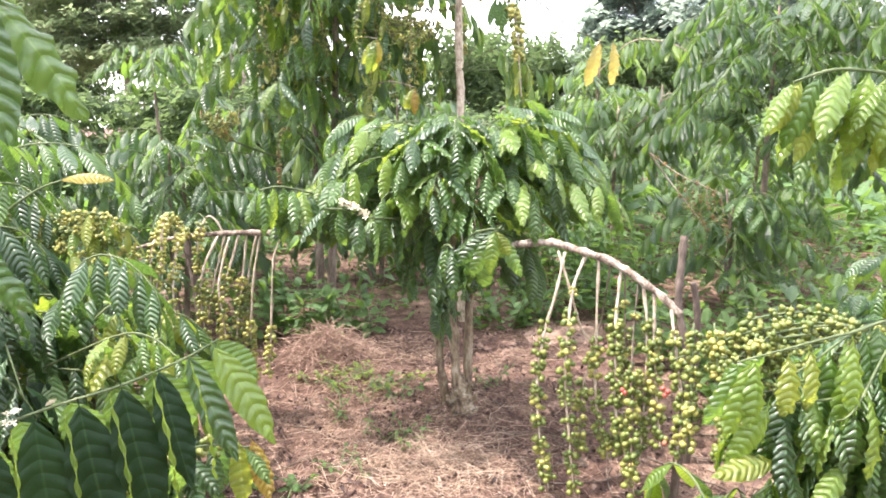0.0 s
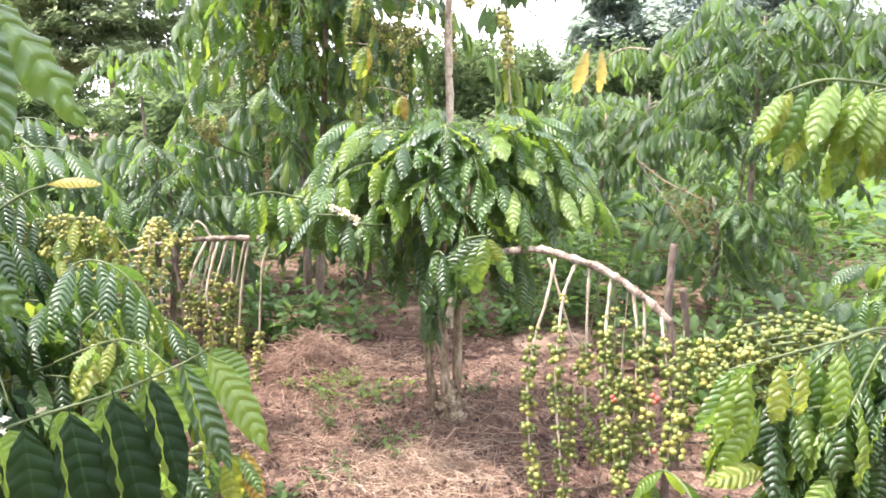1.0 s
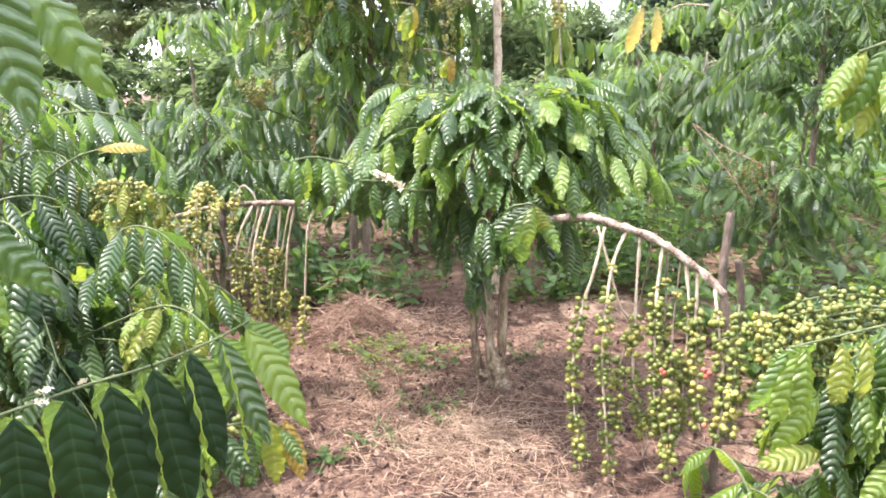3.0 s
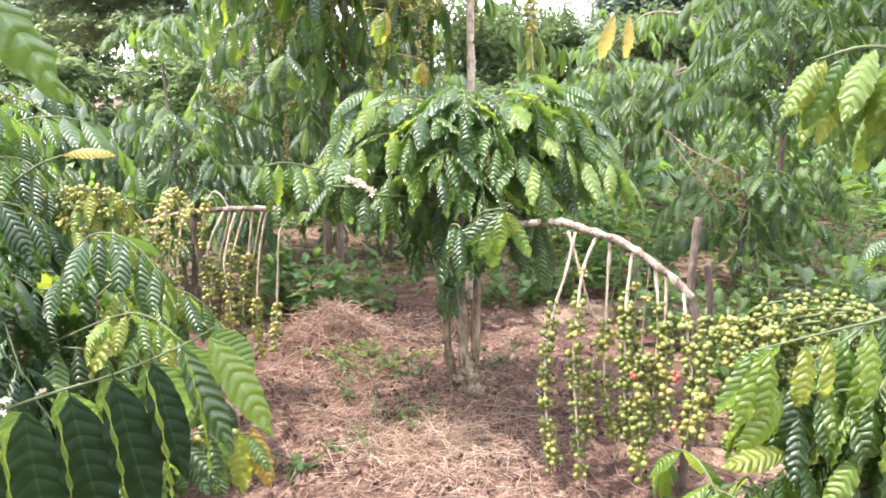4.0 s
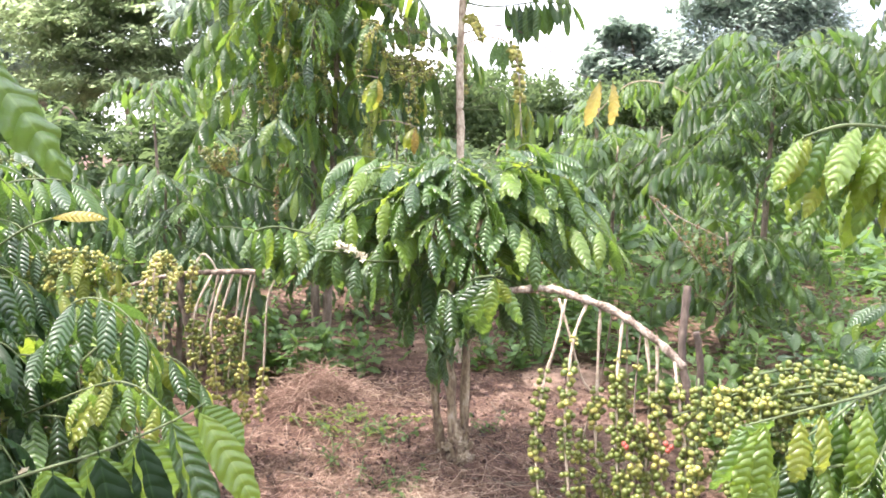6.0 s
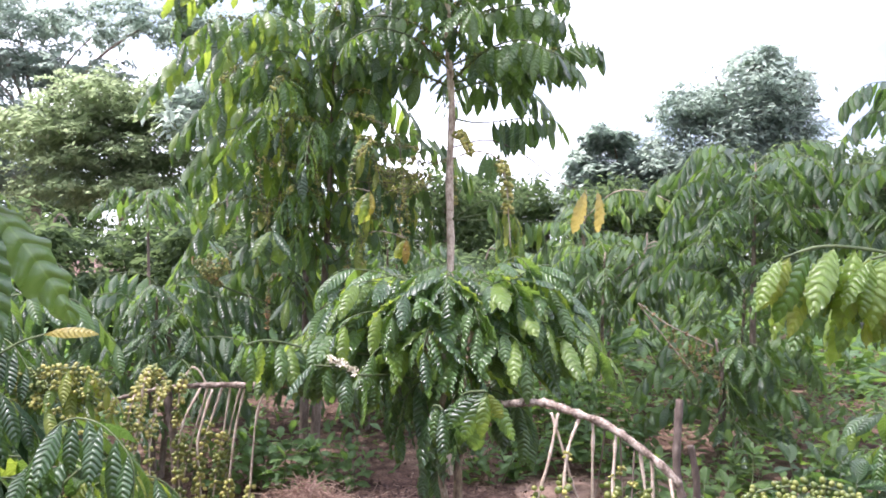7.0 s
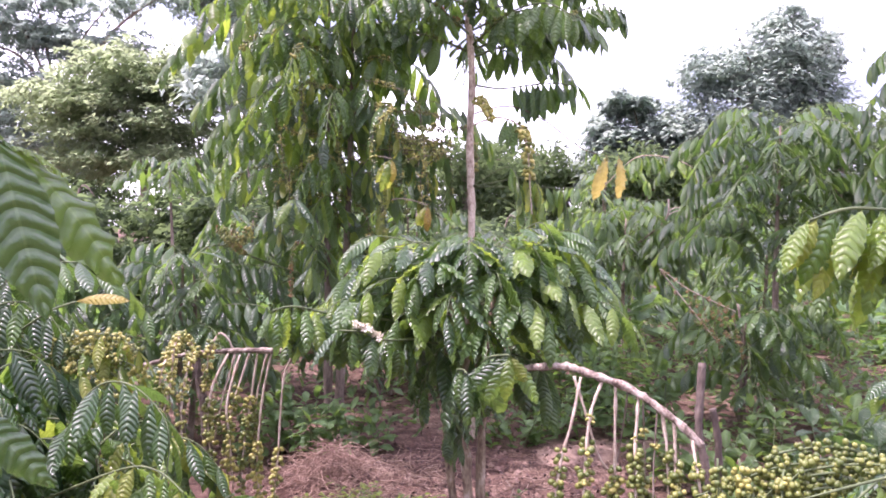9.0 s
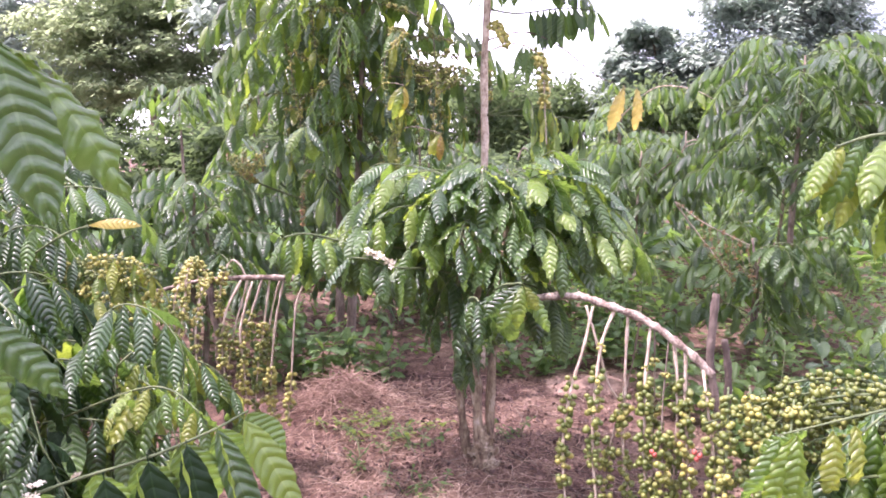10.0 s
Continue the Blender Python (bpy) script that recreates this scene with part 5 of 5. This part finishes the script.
for k in range(16):
    x, y = -9.8 + k * 0.68 + R.uniform(-0.3, 0.3), 9.4 + 3.2 * ((k * 5) % 7) / 7
    h = R.uniform(1.75, 2.25) if k < 11 else R.uniform(1.4, 1.7)
    far_tree("wood_tree", (x, y, 0), ((0, 0, -0.1), (0, 0, h * 0.4), (0.1, 0, h * 0.7)), ((-0.5, 0, h * 0.8), (0.5, 0, h * 0.85)),
             (((0, 0, h * 0.74), (0.75, 0.7, h * 0.24), 420), ((0.2, 0, h * 0.36), (0.95, 0.8, h * 0.34), 620)), "wood", 0.15, "low bushy tree in the shade beyond the coffee", 340 + k, BARK, "low trees beyond the coffee", 2.4, 0.25)
R = random.Random(9)
for k in range(15):
    x = -26 + k * 3.7 + R.uniform(-1, 1)
    y = R.uniform(29, 36)
    h = R.uniform(3.6, 4.6) if -12 < x < -1 else R.uniform(4.4, 5.8)
    far_tree("wood_tree", (x, y, 0), ((0, 0, -0.1), (0, 0, h * 0.4), (0.1, 0, h * 0.7)), ((-1, 0, h * 0.8), (1, 0, h * 0.85)),
             (((0, 0, h * 0.72), (2.1, 1.6, h * 0.26), 700), ((0.4, 0, h * 0.4), (2.4, 1.6, h * 0.3), 800)), "wood", 0.30, "tree of the dark wood behind the grove", 320 + k, BARK, "trees of the far wood", 1.6)

for k, (x, y, h) in enumerate(((0.6, 26.5, 4.9), (2.6, 28.0, 5.0), (4.4, 27.0, 4.7), (13.6, 27, 5.6), (16.5, 26, 5.4), (-2.2, 27, 4.4), (-15.5, 24, 6.5), (9.0, 22.0, 4.9), (11.6, 21.5, 5.2), (14.2, 22.0, 5.6), (6.2, 22.5, 4.2))):
    far_tree("wood_tree", (x, y, 0), ((0, 0, -0.1), (0, 0, h * 0.4), (0.1, 0, h * 0.7)), ((-1, 0, h * 0.8), (1, 0, h * 0.85)),
             (((0, 0, h * 0.74), (1.9, 1.5, h * 0.24), 650), ((0.4, 0, h * 0.4), (2.2, 1.5, h * 0.3), 650)), "wood", 0.26, "tree of the dark wood behind the grove", 360 + k, BARK, "trees of the far wood", 1.8)


# ---- weeds and litter ----
def weed(base, h, n, seed, colour="weed", size=0.11):
    p = Plant("weed", base, "fresh green broad-leaved weed growing from the soil", "weed", "weeds under the coffee", seed, "broad")
    r, b = p.r, Vector(base)
    for s in range(n):
        a = r.uniform(0, 6.28)
        q = b + Vector((math.cos(a), math.sin(a), 0)) * r.uniform(0, 0.10)
        t = q + Vector((r.uniform(-0.10, 0.10), r.uniform(-0.10, 0.10), h * r.uniform(0.6, 1.0)))
        br = p.branch([q - Vector((0, 0, 0.02)), q.lerp(t, 0.5) + Vector((r.uniform(-0.02, 0.02), 0, 0)), t], 0.004, 0.002, GREEN_TWIG, "stalk", 0.1, 5)
        p.dress(br, 0.3, 1.0, 0.05, size, 0.15, (colour,), shape="broad", fwd=0.3)
    p.finish()


W = random.Random(12)
for k in range(12):
    x, y = W.gauss(-0.42, 0.14), W.gauss(3.5, 0.10)
    weed((x, y, rise(x, y)), W.uniform(0.03, 0.06), 4, 900 + k, W.choice(("lime", "weed")), W.uniform(0.035, 0.05))
for x, y, h, n, s in ((-0.78, 4.10, 0.36, 6, 0.13), (-0.98, 4.2, 0.40, 6, 0.13), (-0.62, 4.12, 0.26, 4, 0.11), (-0.60, 4.35, 0.28, 4, 0.12), (-0.45, 4.2, 0.18, 3, 0.11), (-1.15, 4.05, 0.3, 4, 0.12), (0.45, 4.4, 0.22, 4, 0.11), (0.70, 4.5, 0.26, 4, 0.11),
                      (0.25, 4.6, 0.24, 4, 0.11), (1.12, 3.6, 0.44, 5, 0.13), (1.30, 3.4, 0.40, 5, 0.13), (1.05, 4.1, 0.34, 4, 0.12), (1.42, 3.8, 0.38, 5, 0.12), (1.40, 2.75, 0.55, 6, 0.16), (1.72, 2.9, 0.60, 6, 0.17), (1.95, 2.7, 0.62, 6, 0.17), (1.55, 3.1, 0.55, 6, 0.16), (1.85, 3.3, 0.55, 6, 0.16), (1.2, 2.75, 0.45, 5, 0.15),
                      (1.25, 3.0, 0.36, 4, 0.12), (1.62, 2.45, 0.46, 5, 0.15), (-0.47, 3.06, 0.07, 2, 0.06), (-0.38, 3.25, 0.06, 2, 0.055), (-0.17, 3.27, 0.05, 3, 0.09), (-0.25, 2.80, 0.07, 2, 0.055), (-0.14, 2.72, 0.06, 2, 0.07), (-0.36, 2.54, 0.04, 2, 0.06), (-0.54, 2.36, 0.05, 2, 0.09), (0.28, 3.4, 0.06, 3, 0.07),
                      (0.95, 4.9, 0.45, 6, 0.12), (1.15, 5.2, 0.55, 6, 0.12), (0.85, 5.4, 0.5, 6, 0.12), (1.35, 5.5, 0.6, 6, 0.13), (1.05, 5.7, 0.6, 6, 0.13), (1.3, 4.7, 0.42, 6, 0.12), (1.0, 4.5, 0.36, 5, 0.11), (0.6, 4.9, 0.4, 5, 0.11), (1.75, 3.9, 0.45, 5, 0.13), (2.2, 3.9, 0.5, 5, 0.14), (2.5, 3.5, 0.5, 5, 0.14)):
    if x > 1.1 and y < 4.2:
        weed((x, y, rise(x, y)), h * 0.8, n, int(abs(x * 1000) + y * 77), "mid" if n < 6 else "dark", s)
    elif s < 0.1:
        weed((x, y, rise(x, y)), h * 1.4, n + 3, int(abs(x * 1000) + y * 77), "weed", s * 0.55)
    else:
        weed((x, y, rise(x, y)), h, n, int(abs(x * 1000) + y * 77), size=s)
items = []
for k in range(24000):
    x, y = W.uniform(-5.0, 6.0), 4.3 + 6.5 * W.random() ** 1.3
    lush = noise.noise((x * 0.8, y * 0.6, 2.2)) + 0.45
    bare = -1.5 < x < 0.5 and y < 7.2
    if W.random() > (0.30 if bare else 0.5 + lush):
        continue
    z = W.uniform(0.02, 0.36) * max(0.3, 0.7 + noise.noise((x * 1.3, y * 1.3, 7.7)))
    items.append((aim((x, y, z + rise(x, y)), (W.uniform(-1, 1), W.uniform(-1, 1), W.uniform(-0.3, 0.6)), (0, 0, 1), W.uniform(0.05, 0.11)), "tiny", k % 3))
for k in range(8000):
    x, y = W.uniform(-11, 13), 7 + 18 * W.random() ** 1.4
    items.append((aim((x, y, W.uniform(0.05, 0.60)), (W.uniform(-1, 1), W.uniform(-1, 1), W.uniform(-0.3, 0.6)), (0, 0, 1), W.uniform(0.25, 0.5)), "tiny", k % 3))
tagged(join_leaves("undergrowth", items, "weed"), "low green undergrowth covering the ground between plants", "undergrowth", kind="stuff")

SHAPES["scrap"] = [leaf_shape(1.0, 0.55, 0.5 + 0.5 * k, 3, 2, 0.10, 0.5 - 0.3 * k, 3, 0.0, 120 + k, 0.6) for k in range(4)]
# a low ledge of pale bare earth at the back of the clearing
vs, fs = [], []
for i in range(41):
    q = i / 40
    x, y0 = 0.45 + 1.15 * q, 4.08 + 0.16 * q + 0.03 * noise.noise((q * 9, 0.2, 3.3))
    up = (0.016 + 0.012 * noise.noise((q * 12, 5.1, 0.4))) * min(1, 6 * q, 6 * (1 - q))
    for dy, k in ((-0.10, -0.2), (-0.05, 0.35), (-0.01, 0.85), (0.05, 1.0), (0.14, 0.9), (0.24, -0.2)):
        vs.append((x, y0 + dy, rise(x, y0 + dy) + up * k + 0.006 * noise.noise((x * 22, dy * 40, 1.0)) - 0.004))
for i in range(40):
    for j in range(5):
        fs.append((i * 6 + j, i * 6 + 6 + j, i * 6 + 7 + j, i * 6 + 1 + j))
EARTH = plain_material("pale_dry_earth", ((0.25, (0.13, 0.082, 0.058)), (0.5, (0.235, 0.158, 0.112)), (0.8, (0.36, 0.255, 0.185))), 12, 0.95, 0.9, 60, 0.012)
tagged(new("earth_ledge", mesh_of("earth_ledge", vs, fs, EARTH)), "low ledge of pale dry bare earth", "earth ledge")

# dead leaves
vs, fs, off = [], [], 0
for k in range(7200):
    x, y = W.gauss(-0.05, 0.75), W.uniform(1.9, 4.3)
    if k > 6000:
        x, y = W.uniform(-1.4, 0.6), W.uniform(4.2, 6.8)
    if abs(x) > 2.2:
        continue
    v, f, uv = SHAPES["scrap"][k % 4]
    m = aim((x, y, rise(x, y) + W.uniform(0.003, 0.014)), (W.uniform(-1, 1), W.uniform(-1, 1), W.uniform(-0.15, 0.3)), (W.uniform(-0.5, 0.5), W.uniform(-0.5, 0.5), W.choice((1, 1, -1))), 0.008 + 0.034 * W.random() ** 2)
    vs.append(np.asarray(v) @ np.asarray(m.to_3x3()).T + np.asarray(m.translation))
    fs.extend([tuple(i + off for i in q) for q in f])
    off += len(v)
tagged(new("leaf_litter", mesh_of("leaf_litter", np.concatenate(vs).tolist(), fs, LITTER)), "brown curled dead leaves strewn over the soil", "leaf litter", kind="stuff")


# crumbs of bark and leaf
items = []
for k in range(8500):
    x, y = W.gauss(-0.1, 0.75), W.uniform(1.7, 4.6)
    items.append((aim((x, y, rise(x, y) + W.uniform(0.003, 0.012)), (W.uniform(-1, 1), W.uniform(-1, 1), W.uniform(-0.2, 0.3)), (W.uniform(-0.6, 0.6), W.uniform(-0.6, 0.6), 1), W.uniform(0.006, 0.018)), "tiny", k % 3))
LEAF["crumb"] = LITTER
tagged(join_leaves("crumbs", items, "crumb"), "dark brown crumbs of leaf and bark on the soil", "litter crumbs", kind="stuff")


def stalks(name, spots, mat, label, category):
    """Dry stalks: spots are (x, y, spread, number, length, thickness, heap height)."""
    vs, fs = [], []
    for cx, cy, sp, num, ln, th, heap in spots:
        for k in range(num):
            x, y = W.gauss(cx, sp), W.gauss(cy, sp * 0.7)
            a = W.uniform(0, 6.28)
            near = math.exp(-((x - cx) ** 2 + (y - cy) ** 2) / (2 * sp * sp))
            z = rise(x, y) + 0.004 + heap * near * W.random()
            n = W.uniform(0.4, 1.0) * ln
            pts = []
            bend = W.uniform(-0.6, 0.6)
            for i in range(4):
                pts.append(Vector((x, y, max(z, rise(x, y) + 0.003))))
                x, y = x + math.cos(a) * n / 3, y + math.sin(a) * n / 3
                a += bend / 3
                z += W.uniform(-0.02, 0.014) * (1 if heap < 0.02 else 2.2)
            v, f = tube(pts, th, th * 0.6, 3, 0, k)
            fs.extend([tuple(i + len(vs) for i in q) for q in f])
            vs.extend(v)
    return tagged(new(name, mesh_of(name, vs, fs, mat)), label, category, kind="stuff")


stalks("straw", ((-0.06, 2.58, 0.17, 760, 0.20, 0.0013, 0.05), (0.05, 2.25, 0.30, 300, 0.2, 0.0014, 0.012), (-0.15, 2.85, 0.42, 300, 0.18, 0.0014, 0.008), (-0.30, 3.9, 0.16, 170, 0.2, 0.0014, 0.02), (0.45, 4.05, 0.3, 90, 0.2, 0.0014, 0.01)), STRAW, "pale dry straw scattered over the soil", "straw")
stalks("straw_heap", ((-0.62, 3.80, 0.10, 470, 0.2, 0.0017, 0.15), (-0.75, 3.7, 0.12, 200, 0.22, 0.002, 0.07)), RED_STRAW, "heap of dry reddish straw on the ground", "straw heap")
stalks("reddish_straw", ((-0.35, 2.9, 0.35, 900, 0.12, 0.0014, 0.02), (0.0, 3.4, 0.35, 600, 0.12, 0.0014, 0.015), (0.2, 2.6, 0.4, 500, 0.12, 0.0013, 0.012), (-0.5, 3.5, 0.2, 200, 0.16, 0.0018, 0.03)), RED_STRAW, "reddish broken straw matted on the soil", "straw")
stalks("dry_twigs", ((0.0, 2.8, 0.6, 90, 0.35, 0.0035, 0.01), (0.75, 2.8, 0.3, 30, 0.3, 0.0035, 0.01)), BARK, "thin dark dry twigs lying about", "twigs")

# clods of earth
vs, fs = [], []
for k in range(700):
    x, y, s = W.gauss(0.1, 0.8), W.uniform(1.7, 4.3), W.uniform(0.006, 0.022)
    o = len(vs)
    z = rise(x, y)
    for i, (a, b, c) in enumerate(((1, 0, 0), (-1, 0, 0), (0, 1, 0), (0, -1, 0), (0, 0, 0.8), (0, 0, -0.8))):
        q = s * W.uniform(0.7, 1.3)
        vs.append((x + a * q, y + b * q, z + c * q + 0.2 * s))
    fs.extend([tuple(i + o for i in t) for t in ((0, 2, 4), (2, 1, 4), (1, 3, 4), (3, 0, 4), (2, 0, 5), (1, 2, 5), (3, 1, 5), (0, 3, 5))])
tagged(new("clods", mesh_of("clods", vs, fs, STONE, smooth=False)), "small reddish clods of earth on the soil", "clods", kind="stuff")

# a cut leafy shoot lying on the soil
cut = Plant("cut_shoot", (-0.2, 2.0, rise(-0.2, 2.0)), "cut green coffee shoot lying on the soil", "cut shoot", "", 91, "mid")
z = rise(-0.2, 2.0)
br = cut.branch([(-0.36, 1.96, z + 0.012), (-0.2, 1.98, z + 0.03), (-0.06, 2.08, z + 0.018)], 0.005, 0.003, GREEN_TWIG)
cut.dress(br, 0.0, 1.0, 0.035, 0.14, 0.05, ("mid", "weed", "mid"), gaps=0.0)
br = cut.branch([(-0.30, 1.88, z + 0.012), (-0.17, 1.90, z + 0.03), (-0.05, 1.93, z + 0.018)], 0.004, 0.003, GREEN_TWIG)
cut.dress(br, 0.0, 1.0, 0.04, 0.12, 0.05, ("weed", "mid"), gaps=0.0)
cut.finish()
